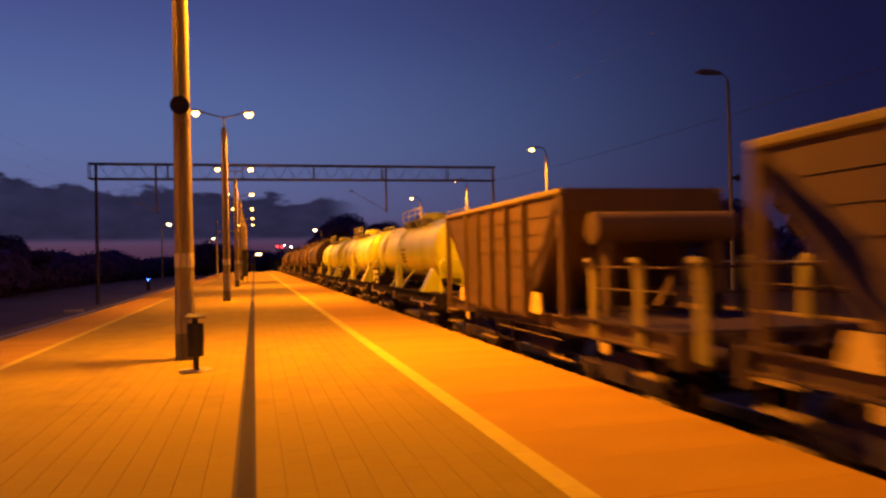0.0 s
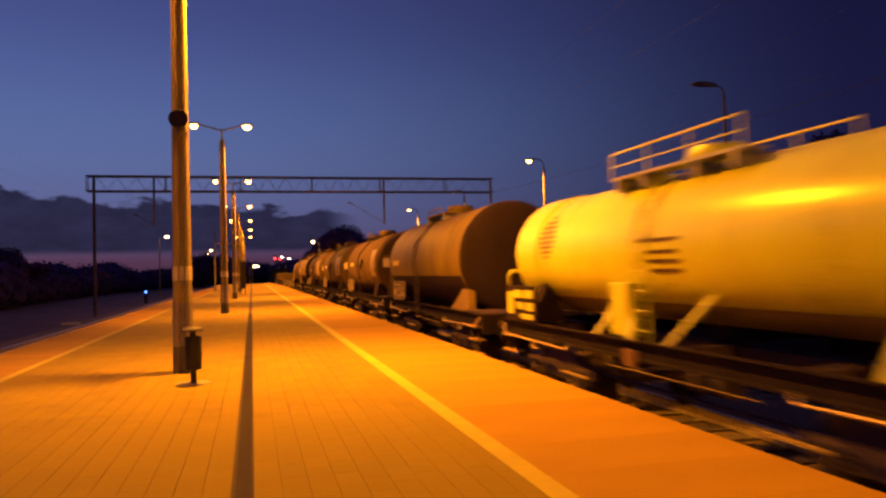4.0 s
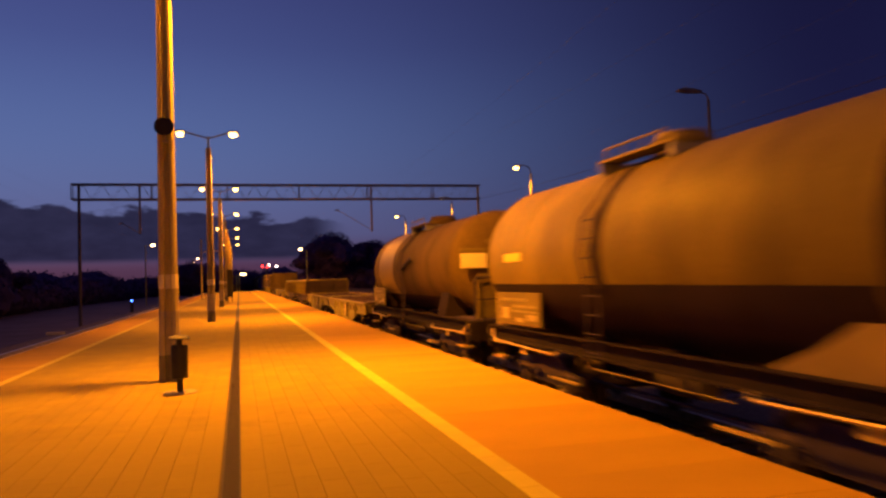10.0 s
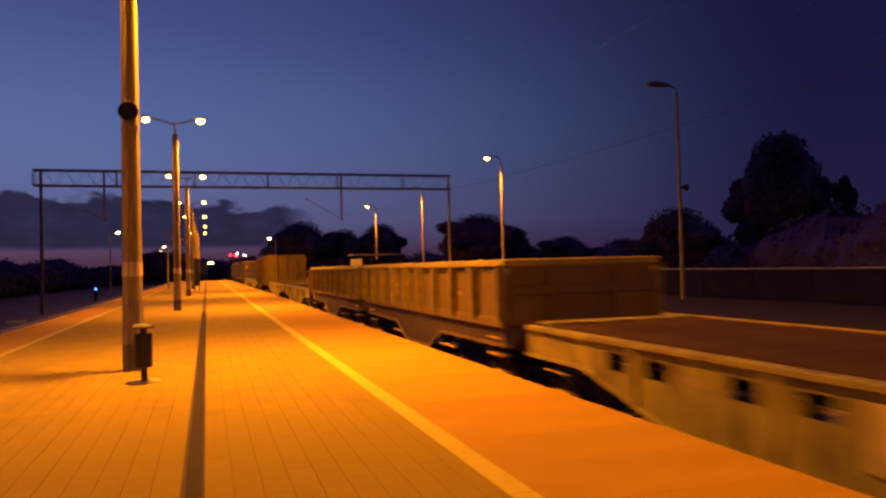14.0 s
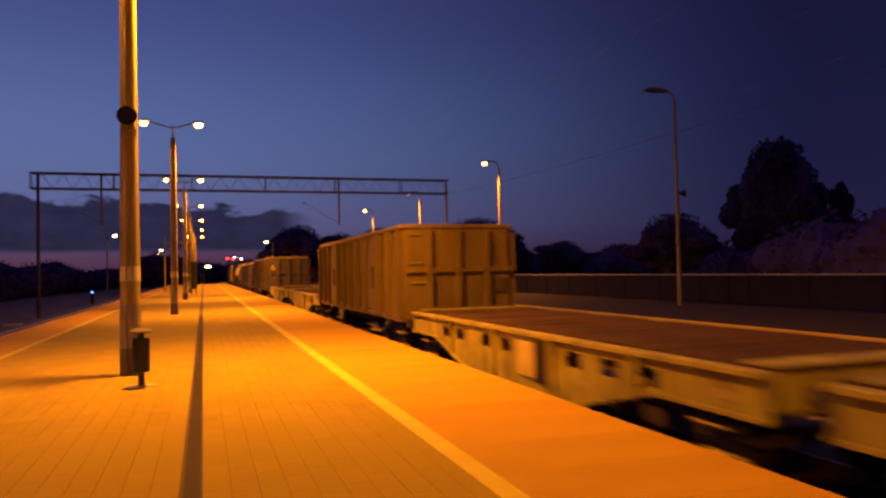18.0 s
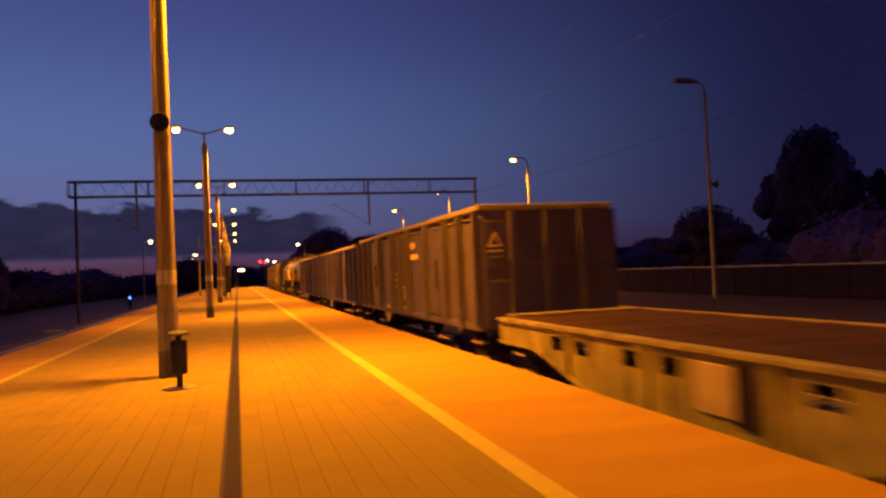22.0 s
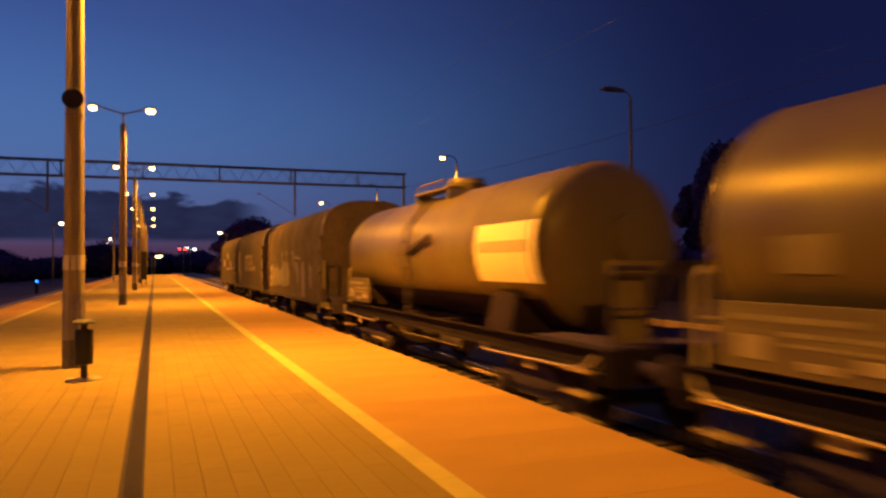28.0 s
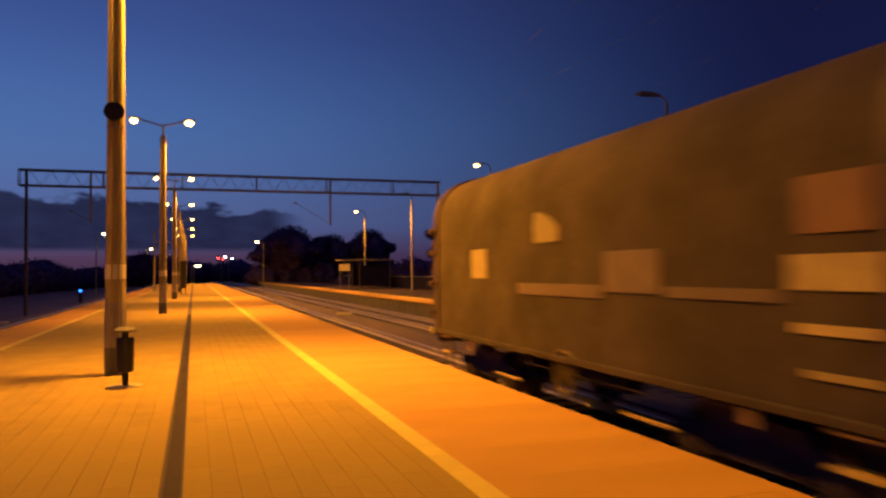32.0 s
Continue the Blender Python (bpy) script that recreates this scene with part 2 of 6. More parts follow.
M = dict(
    # grey pavers with the sodium lamps' yellow mixed into the base colour
    paver=mat("lamp_yellow_paver", (0.268, 0.206, 0.009), 0.9, spec=0.12, vary=0.13, scale=1.2, fine=70, stain=(0.205, 0.148, 0.010), amount=0.45, rnd=0.03),
    paver_bed=mat("joint_sand", (0.080, 0.058, 0.010), 0.95, vary=0.3, scale=6),
    slab=mat("red_concrete_slab", (0.39, 0.243, 0.010), 0.9, spec=0.12, vary=0.12, scale=0.9, fine=80, stain=(0.33, 0.20, 0.010), amount=0.35, rnd=0.07),
    yellow=mat("yellow_line_paint", (0.50, 0.43, 0.022), 0.8, spec=0.15, vary=0.14, scale=2, fine=60, stain=(0.40, 0.33, 0.06), amount=0.35, rnd=0.06),
    drain=mat("dark_drain_grate", (0.032, 0.025, 0.014), 0.8, 0.0, scale=8),
    # the side platform's lack of lamplight is put into this near-black colour
    side_paver=mat("unlit_side_platform_paving", (0.034, 0.025, 0.026), 0.95, spec=0.1, vary=0.25, scale=1.2, fine=60, stain=(0.03, 0.022, 0.024), amount=0.5),
    concrete=mat("post_concrete", (0.30, 0.28, 0.13), 0.85, vary=0.2, scale=2.2, fine=60, stain=(0.23, 0.20, 0.11), amount=0.4, stretch=(1, 1, 0.3)),
    post_light=mat("light_grey_post_paint", (0.26, 0.25, 0.22), 0.7, vary=0.15, scale=4),
    post_dark=mat("dark_grey_post_paint", (0.11, 0.11, 0.11), 0.7, vary=0.25, scale=5),
    edge=mat("platform_wall_concrete", (0.085, 0.08, 0.07), 0.9, vary=0.3, scale=1.5, stain=(0.03, 0.026, 0.022), amount=0.6),
    ballast=mat("ballast_stone", (0.095, 0.072, 0.045), 0.95, vary=0.6, scale=14, fine=60, bump=1.0),
    earth=mat("dark_grass_and_earth", (0.066, 0.052, 0.070), 1.0, vary=0.5, scale=0.4, fine=9, bump=0.6),
    rail=mat("rail_steel", (0.62, 0.56, 0.46), 0.36, 0.9, vary=0.15, scale=6, stain=(0.16, 0.08, 0.045), amount=0.3),
    sleeper=mat("sleeper_concrete", (0.085, 0.075, 0.062), 0.9, vary=0.3, scale=5, stain=(0.07, 0.05, 0.04), amount=0.6),
    black=mat("black_painted_metal", (0.018, 0.018, 0.018), 0.5, 0.2, scale=6, bump=0.1),
    steel=mat("galvanised_steel", (0.30, 0.31, 0.32), 0.5, 0.7, vary=0.2, scale=8, bump=0.1),
    girder=mat("weathered_girder_steel", (0.105, 0.100, 0.130), 0.8, 0.1, vary=0.25, scale=4),
    head=mat("lamp_housing", (0.36, 0.35, 0.30), 0.5, 0.4, scale=6, bump=0.05),
    leaf=mat("night_foliage", (0.062, 0.048, 0.140), 0.9, spec=0.05, vary=0.3, scale=0.8, bump=0),
    bark=mat("tree_bark", (0.06, 0.045, 0.032), 0.95, vary=0.4, scale=6, bump=0.8),
    white=mat("white_paint", (0.58, 0.57, 0.36), 0.6, vary=0.12, scale=4),
    wall=mat("dark_fence_panel", (0.009, 0.008, 0.045), 0.8, vary=0.35, scale=2, bump=0.15, spec=0.05),
    mast=mat("dark_mast_steel", (0.062, 0.060, 0.075), 0.8, 0.0, vary=0.25, scale=4),
    glass=glow("sodium_lens", (1.0, 0.46, 0.085), 22.0),
    bulb=glow("far_lamp_lens", (1.0, 0.62, 0.26), 14.0),
    red_glow=glow("red_signal_lens", (1.0, 0.03, 0.03), 12.0),
    blue_glow=glow("blue_signal_lens", (0.05, 0.15, 1.0), 10.0),
    white_glow=glow("white_lamp_lens", (1.0, 0.85, 0.7), 12.0),
)


# ---- mesh helpers ----
def pipe(bm, pts, r, n=6):
    """One bent pipe along a list of points."""
    pts = [Vector(p) for p in pts]
    rings = []
    for i, c in enumerate(pts):
        d = (pts[min(i + 1, len(pts) - 1)] - pts[max(i - 1, 0)]).normalized()
        t = d.to_track_quat("Z", "Y")
        rings.append([bm.verts.new(c + t @ Vector((r * math.cos(a), r * math.sin(a), 0))) for a in [2 * math.pi * k / n for k in range(n)]])
    for a, b in zip(rings, rings[1:]):
        k0 = min(range(n), key=lambda k: (a[0].co - b[k].co - (a[0].co - b[k].co).project((b[0].co - a[0].co))).length)
        for k in range(n):
            bm.faces.new((a[k], a[(k + 1) % n], b[(k + 1 + k0) % n], b[(k + k0) % n]))
    bm.faces.new(rings[0][::-1])
    bm.faces.new(rings[-1])
    return bm



def bm_new():
    return bmesh.new()


def box(bm, x0, x1, y0, y1, z0, z1, bev=0.0):
    v = [bm.verts.new((x, y, z)) for z in (z0, z1) for x, y in ((x0, y0), (x1, y0), (x1, y1), (x0, y1))]
    f = [(0, 3, 2, 1), (4, 5, 6, 7), (0, 1, 5, 4), (1, 2, 6, 5), (2, 3, 7, 6), (3, 0, 4, 7)]
    fs = [bm.faces.new([v[i] for i in q]) for q in f]
    if bev:
        es = {e for q in fs for e in q.edges}
        bmesh.ops.bevel(bm, geom=list(es), offset=bev, segments=1, affect="EDGES")
    return bm


def tube(bm, p, q, r, r2=None, n=12, caps=True):
    p, q = Vector(p), Vector(q)
    r2 = r if r2 is None else r2
    t = (q - p).to_track_quat("Z", "Y")
    rings = []
    for c, rad in ((p, r), (q, r2)):
        rings.append([bm.verts.new(c + t @ Vector((rad * math.cos(a), rad * math.sin(a), 0))) for a in [2 * math.pi * i / n for i in range(n)]])
    for i in range(n):
        bm.faces.new((rings[0][i], rings[0][(i + 1) % n], rings[1][(i + 1) % n], rings[1][i]))
    if caps:
        bm.faces.new(rings[0][::-1])
        bm.faces.new(rings[1])
    return bm


def prism(bm, pts, y0, y1, axis="y"):
    """A polygon drawn in (x, z) and pushed along y, or drawn in (y, z) and pushed along x."""
    put = (lambda a, b, c: (a, c, b)) if axis == "y" else (lambda a, b, c: (c, a, b))
    lo = [bm.verts.new(put(a, b, y0)) for a, b in pts]
    hi = [bm.verts.new(put(a, b, y1)) for a, b in pts]
    n = len(pts)
    bm.faces.new(lo)
    bm.faces.new(hi[::-1])
    for i in range(n):
        bm.faces.new((lo[i], hi[i], hi[(i + 1) % n], lo[(i + 1) % n]))
    return bm


def lathe(bm, rows, n=32, axis="y", cap=True):
    """Rings of (place along the axis, radius)."""
    rings = []
    for s, r in rows:
        ring = []
        for i in range(n):
            a = 2 * math.pi * i / n
            c, d = r * math.cos(a), r * math.sin(a)
            ring.append(bm.verts.new((c, s, d) if axis == "y" else (c, d, s)))
        rings.append(ring)
    for a, b in zip(rings, rings[1:]):
        for i in range(n):
            bm.faces.new((a[i], a[(i + 1) % n], b[(i + 1) % n], b[i]))
    if cap:
        bm.faces.new(rings[0])
        bm.faces.new(rings[-1][::-1])
    return bm


def mesh_of(name, bm, material, angle=35):
    bmesh.ops.recalc_face_normals(bm, faces=bm.faces)
    me = bpy.data.meshes.new(name)
    bm.to_mesh(me)
    bm.free()
    me.materials.append(material)
    if angle:
        for p in me.polygons:
            p.use_smooth = True
        me.set_sharp_from_angle(angle=radians(angle))
    return me


def part(name, bm, material, parent, label="", at=None, angle=35):
    me = bm if isinstance(bm, bpy.types.Mesh) else mesh_of(name, bm, material, angle)
    ob = new(name, me)
    if parent is not None:
        ob.parent = parent
    if at is not None:
        ob.matrix_basis = at
    if label:
        tagged(ob, label)
    return ob


def thing(name, label, category, at=None, group="", kind=""):
    ob = new(name)
    ob.empty_display_size = 0.2
    if at is not None:
        ob.matrix_basis = at
    return tagged(ob, label, category, group, kind)


def solid(name, bm, material, label="", category="", kind="", group="", at=None, angle=35):
    ob = part(name, bm, material, None, at=at, angle=angle)
    return tagged(ob, label, category, group, kind)

# ---- ground, tracks and platforms ----
EDGE_R, EDGE_L = 4.26, -5.48
Y0, Y1 = -18.0, 138.0

bm = bm_new()
s = 2500
for x0, x1, y0, y1 in ((-s, s, -400, s),):
    bm.faces.new([bm.verts.new(p) for p in ((x0, y0, -1.15), (x1, y0, -1.15), (x1, y1, -1.15), (x0, y1, -1.15))])
solid("ground", bm, M["earth"], "dark night-time grass and earth", "ground", "structure")


def bed(x0, x1, name="ballast_bed"):
    bm = bm_new()
    prism(bm, [(x0 - 0.5, -1.148), (x0, RAIL - 0.20), (x1, RAIL - 0.20), (x1 + 0.5, -1.148)], -40, 420)
    return solid(name, bm, M["ballast"], "dark crushed-stone ballast under the rails", "ballast", "structure")


bed(4.46, 11.6)
bed(-9.6, -5.75)


def rail_mesh():
    bm = bm_new()
    prism(bm, [(-0.07, -0.17), (-0.07, -0.155), (-0.012, -0.13), (-0.012, -0.04), (-0.036, -0.03), (-0.036, -0.004), (-0.028, 0),
               (0.028, 0), (0.036, -0.004), (0.036, -0.03), (0.012, -0.04), (0.012, -0.13), (0.07, -0.155), (0.07, -0.17)], -40, 420)
    return mesh_of("rail", bm, M["rail"])


RAIL_ME = rail_mesh()
bm = bm_new()
prism(bm, [(-1.3, -0.10), (-1.24, 0.0), (-0.45, 0.02), (0.45, 0.02), (1.24, 0.0), (1.3, -0.10)], -0.13, 0.13)
SLEEPER_ME = mesh_of("sleeper", bm, M["sleeper"])


def track(x, label, near):
    t = thing("railway_track", label, "railway track", pose(x, 0, RAIL), kind="structure")
    for dx in (-0.7535, 0.7535):
        part("rail", RAIL_ME, None, t, at=pose(dx, 0, 0))
    for i in range(near):
        part("sleeper", SLEEPER_ME, None, t, at=pose(0, 3 + 0.62 * i, -0.185))


track(TRACK_X, "rusty rails on concrete sleepers beside the platform", 170)
track(10.06, "second pair of rails between the platforms", 120)
track(-7.25, "dark rails on ballast beyond the island platform", 60)

# the island platform
plat = thing("island_platform", "paved island platform with yellow safety lines", "platform", kind="structure")
bm = bm_new()
box(bm, EDGE_L + 0.12, EDGE_R - 0.12, Y0, Y1, -1.15, -0.075)
part("platform_wall", bm, M["edge"], plat, "grimy concrete platform wall")
bm = bm_new()
box(bm, -4.12, 2.228, Y0, Y1, -0.074, -0.012)
part("paving_bed", bm, M["paver_bed"], plat)
bm = bm_new()
for i in range(int((Y1 - Y0) / 0.5)):
    box(bm, 2.03, 2.226, Y0 + 0.5 * i + 0.003, Y0 + 0.5 * i + 0.497, -0.0118, 0.004)
part("safety_line", bm, M["yellow"], plat, "worn yellow safety line", angle=0)
bm = bm_new()
for i in range(int((Y1 - Y0) / 0.5)):
    box(bm, -4.10, -3.955, Y0 + 0.5 * i + 0.003, Y0 + 0.5 * i + 0.497, -0.0118, 0.004)
part("safety_line", bm, M["yellow"], plat, "worn yellow safety line", angle=0)
bm = bm_new()
for i in range(int((Y1 - Y0) / 0.04)):
    if Y0 + 0.04 * i > 32:
        break
    if Y0 + 0.04 * i > 2:
        box(bm, -0.146, -0.024, Y0 + 0.04 * i, Y0 + 0.04 * i + 0.022, -0.0118, -0.003)
box(bm, -0.160, -0.146, Y0, Y1, -0.0117, -0.002)
box(bm, -0.024, -0.010, Y0, Y1, -0.0117, -0.002)
box(bm, -0.146, -0.024, 32, Y1, -0.0117, -0.002)
part("drain_grate", bm, M["drain"], plat, "dark metal drain grate", angle=0)

# edge slabs: one by one
bm = bm_new()
box(bm, -0.5, 0.5, -0.5, 0.5, -0.07, 0.0, 0.003)
SLAB_ME = mesh_of("edge_slab", bm, M["slab"], 0)


def edge_slabs(x0, x1, columns, parent):
    w = (x1 - x0) / columns
    for i in range(int(Y1 - Y0)):
        for c in range(columns):
            ob = part("edge_slab", SLAB_ME, None, parent)
            dz = random.uniform(-0.002, 0.002)
            ob.matrix_basis = pose(x0 + w * (c + 0.5), Y0 + 0.65 + i, dz - 0.001) @ Matrix.Diagonal((w - 0.002, 0.998, 1, 1))


edge_slabs(2.229, EDGE_R, 1, plat)
edge_slabs(EDGE_L, -4.105, 1, plat)

# small pavers: the nearest one by one, the rest joined
PW, PL = 0.2065, 0.3999
COLS = [(-3.95 + 0.002 + 0.2096 * k) for k in range(18)] + [(-0.006 + 0.2093 * k) for k in range(10)]
bm = bm_new()
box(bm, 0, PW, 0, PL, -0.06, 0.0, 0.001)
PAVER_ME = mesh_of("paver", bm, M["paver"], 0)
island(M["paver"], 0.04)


def paver_sheet(y0, y1):
    vs, fs = [], []
    rng = random.Random(5)
    y = y0
    while y < y1:
        for k, x in enumerate(COLS):
            oy = 0.2 if k % 2 else 0.0
            dz = rng.uniform(-0.001, 0.0005)
            n = len(vs)
            x2, ya, yb, c = x + PW, y + oy, y + oy + PL, 0.001
            vs += [(x, ya, dz - 0.012), (x2, ya, dz - 0.012), (x2, yb, dz - 0.012), (x, yb, dz - 0.012),
                   (x + c, ya + c, dz), (x2 - c, ya + c, dz), (x2 - c, yb - c, dz), (x + c, yb - c, dz)]
            fs += [(n + 4, n + 5, n + 6, n + 7), (n, n + 1, n + 5, n + 4), (n + 1, n + 2, n + 6, n + 5), (n + 2, n + 3, n + 7, n + 6), (n + 3, n, n + 4, n + 7)]
        y += 0.4
    me = bpy.data.meshes.new("paving")
    me.from_pydata(vs, [], fs)
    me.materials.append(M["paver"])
    return me


tagged(part("paving", paver_sheet(8.4, 46.0), None, plat, "small concrete pavers tinted with lamp yellow"), kind="stuff")
tagged(part("paving", paver_sheet(0.0, 4.4), None, plat, "small concrete pavers tinted with lamp yellow"), kind="stuff")
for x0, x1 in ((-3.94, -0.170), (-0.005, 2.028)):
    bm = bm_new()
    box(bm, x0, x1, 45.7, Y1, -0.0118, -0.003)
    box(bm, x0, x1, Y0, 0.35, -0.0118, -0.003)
    part("paving_field", bm, M["paver"], plat, "paving tinted with lamp yellow")


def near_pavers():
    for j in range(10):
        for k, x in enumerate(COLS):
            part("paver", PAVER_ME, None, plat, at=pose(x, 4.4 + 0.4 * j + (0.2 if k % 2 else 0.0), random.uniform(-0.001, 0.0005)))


# the platform across the tracks
far = thing("side_platform", "second platform across the tracks with a lit edge", "platform", kind="structure")
bm = bm_new()
box(bm, 11.92, 20.6, 8, 150, -1.15, -0.06)
part("platform_wall", bm, M["edge"], far)
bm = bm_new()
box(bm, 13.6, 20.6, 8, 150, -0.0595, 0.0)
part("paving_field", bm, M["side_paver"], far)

bm = bm_new()
box(bm, 13.4, 13.595, 8, 150, -0.0595, 0.004)
part("safety_line", bm, M["yellow"], far, "yellow safety line")
bm = bm_new()
for i in range(142):
    box(bm, 11.80, 13.395, 8 + i + 0.004, 9 + i - 0.004, -0.0595, 0.0)
part("edge_slab_row", bm, M["slab"], far, angle=0)


# ---- posts and lamps ----
def octagon_post(bm, z0, z1, r0, r1, n=8):
    lathe(bm, [(z0, r0), (z1, r1)], n, "z")


H_SECTION = [(-1, -0.62), (-0.74, -1), (-0.40, -1), (-0.26, -0.62), (0.26, -0.62), (0.40, -1), (0.74, -1), (1, -0.62), (1, 0.62), (0.74, 1), (0.40, 1), (0.26, 0.62), (-0.26, 0.62), (-0.40, 1), (-0.74, 1), (-1, 0.62)]


def concrete_pole(bm, z0, z1, grow=0.0):
    """A tapering concrete pole with a groove down its front and back."""
    rings = []
    for z in (z0, z1):
        r = post_radius(z) + grow
        rings.append([bm.verts.new((x * r, y * r, z)) for x, y in H_SECTION])
    n = len(H_SECTION)
    for k in range(n):
        bm.faces.new((rings[0][k], rings[0][(k + 1) % n], rings[1][(k + 1) % n], rings[1][k]))
    bm.faces.new(rings[0][::-1])
    bm.faces.new(rings[1])


def post_radius(z):
    return 0.158 - 0.0056 * z


def lamp_head_parts(t, x, z, side):
    bm = bm_new()
    prism(bm, [(x - 0.24, z - 0.01), (x - 0.22, z - 0.03), (x + 0.22, z - 0.03), (x + 0.24, z), (x + 0.16, z + 0.04), (x - 0.16, z + 0.04)], -0.11, 0.11)
    h = part("lamp_head", bm, M["head"], t)
    bm = bm_new()
    k = 1.0 if side > 0 else 0.82
    lathe(bm, [(z - 0.031, 0.09 * k), (z - 0.07, 0.125 * k), (z - 0.12, 0.135 * k), (z - 0.17, 0.115 * k), (z - 0.215, 0.065 * k), (z - 0.23, 0.012)], 16, "z")
    for v in bm.verts:
        v.co.x = v.co.x * 1.35 + x
    part("lens", bm, M["glass"], h, "glowing sodium lens")


def platform_lamp(y, speaker):
    t = thing("platform_lamp", "concrete lamp post with two glowing sodium heads", "street lamp", pose(-1.15, y, 0), "lamp posts along the platforms")
    for name, z0, z1, key, lab in (("base_band", 0.0, 0.45, "post_dark", "dark painted foot band"), ("lower_band", 0.45, 1.19, "post_light", "light painted band"),
                                   ("post", 1.19, 7.48, "concrete", "tapered concrete post with a groove")):
        bm = bm_new()
        grow = 0.006 if key != "concrete" else 0.0
        concrete_pole(bm, z0, z1, grow)
        part(name, bm, M[key], t, lab, angle=25)
    bm = bm_new()
    concrete_pole(bm, 1.57, 1.81, 0.005)
    part("white_band", bm, M["white"], t, "white painted band", angle=25)
    bm = bm_new()
    tube(bm, (0, 0, 7.44), (0, 0, 8.00), 0.045, 0.04, 12)
    part("cap", bm, M["steel"], t)
    for sx, x1 in ((-1, -0.95), (1, 0.85)):
        bm = bm_new()
        a = [(0, 0, 7.92), (sx * 0.30, 0, 8.0), (x1, 0, HEAD_Z - 0.03)]
        for p, q in zip(a, a[1:]):
            tube(bm, p, q, 0.035, n=8)
        part("arm", bm, M["steel"], t)
        lamp_head_parts(t, sx * 0.05 + (-1.1 if sx < 0 else 1.0), HEAD_Z, sx)
    if speaker:
        bm = bm_new()
        lathe(bm, [(-0.34, 0.155), (-0.33, 0.16), (-0.20, 0.10), (-0.10, 0.07), (-0.02, 0.06)], 20, "y")
        for v in bm.verts:
            v.co.z += 4.29
            v.co.y -= 0.02
        part("loudspeaker_horn", bm, M["black"], t, "black loudspeaker horn")
        bm = bm_new()
        box(bm, -0.13, 0.13, -0.135, 0.135, 4.06, 4.10)
        box(bm, -0.02, 0.02, -0.2, -0.1, 4.05, 4.22)
        part("clamp", bm, M["steel"], t)
        bm = bm_new()
        tube(bm, (-0.11, -0.06, 0.6), (-0.085, -0.05, 7.7), 0.012, n=6)
        part("cable", bm, M["black"], t)
    return t


for i, y in enumerate(POST_Y):
    platform_lamp(y, i == 2)


def side_lamp(y, lit):
    t = thing("platform_lamp", "slim lamp post with one glowing sodium head" if lit else "slim lamp post with its lamp switched off", "street lamp",
              pose(18.55, y, 0), "lamp posts along the platforms")
    bm = bm_new()
    octagon_post(bm, 0.0, 8.15 if lit else 8.45, 0.125 if lit else 0.095, 0.085 if lit else 0.055)
    # the unlit post's missing light is put into a darker paint
    part("post", bm, M["post_light"] if lit else M["post_dark"], t, angle=25)
    bm = bm_new()
    if lit:
        pipe(bm, [(0, 0, 8.13), (-0.04, 0, 8.45), (-0.2, 0, 8.64), (-0.55, 0, 8.72), (-0.75, 0, 8.71)], 0.035, 8)
    else:
        pipe(bm, [(0, 0, 8.43), (-0.03, 0, 8.58), (-0.13, 0, 8.70), (-0.42, 0, 8.77)], 0.032, 8)
    part("arm", bm, M["mast"] if lit else M["post_dark"], t)
    bm = bm_new()
    if lit:
        prism(bm, [(-1.20, 8.63), (-1.18, 8.60), (-0.72, 8.60), (-0.70, 8.70), (-0.80, 8.73), (-1.10, 8.68)], -0.11, 0.11)
    else:
        prism(bm, [(-1.42, 8.82), (-1.38, 8.765), (-0.80, 8.73), (-0.38, 8.735), (-0.36, 8.80), (-0.80, 8.88), (-1.25, 8.88)], -0.15, 0.15)
    h = part("lamp_head", bm, M["head"] if lit else M["post_dark"], t)
    bm = bm_new()
    if lit:
        lathe(bm, [(8.599, 0.10), (8.56, 0.135), (8.51, 0.14), (8.46, 0.10), (8.43, 0.02)], 16, "z")
    else:
        lathe(bm, [(8.76, 0.13), (8.715, 0.12), (8.70, 0.04)], 16, "z")
    for v in bm.verts:
        v.co.x = v.co.x * (1.3 if lit else 2.2) - (1.0 if lit else 1.02)
    part("lens", bm, M["glass"] if lit else M["mast"], h, "glowing sodium lens" if lit else "dark lens")
    if not lit:
        bm = bm_new()
        lathe(bm, [(0.02, 0.05), (0.10, 0.06), (0.20, 0.09), (0.30, 0.15), (0.31, 0.15)], 16, "y")
        for v in bm.verts:
            v.co = Vector((v.co.y + 0.04, v.co.x, v.co.z + 4.60))
        part("loudspeaker_horn", bm, M["black"], t, "black loudspeaker horn")
    return t


for y in SIDE_Y:
    side_lamp(y, True)
side_lamp(25.4, False)


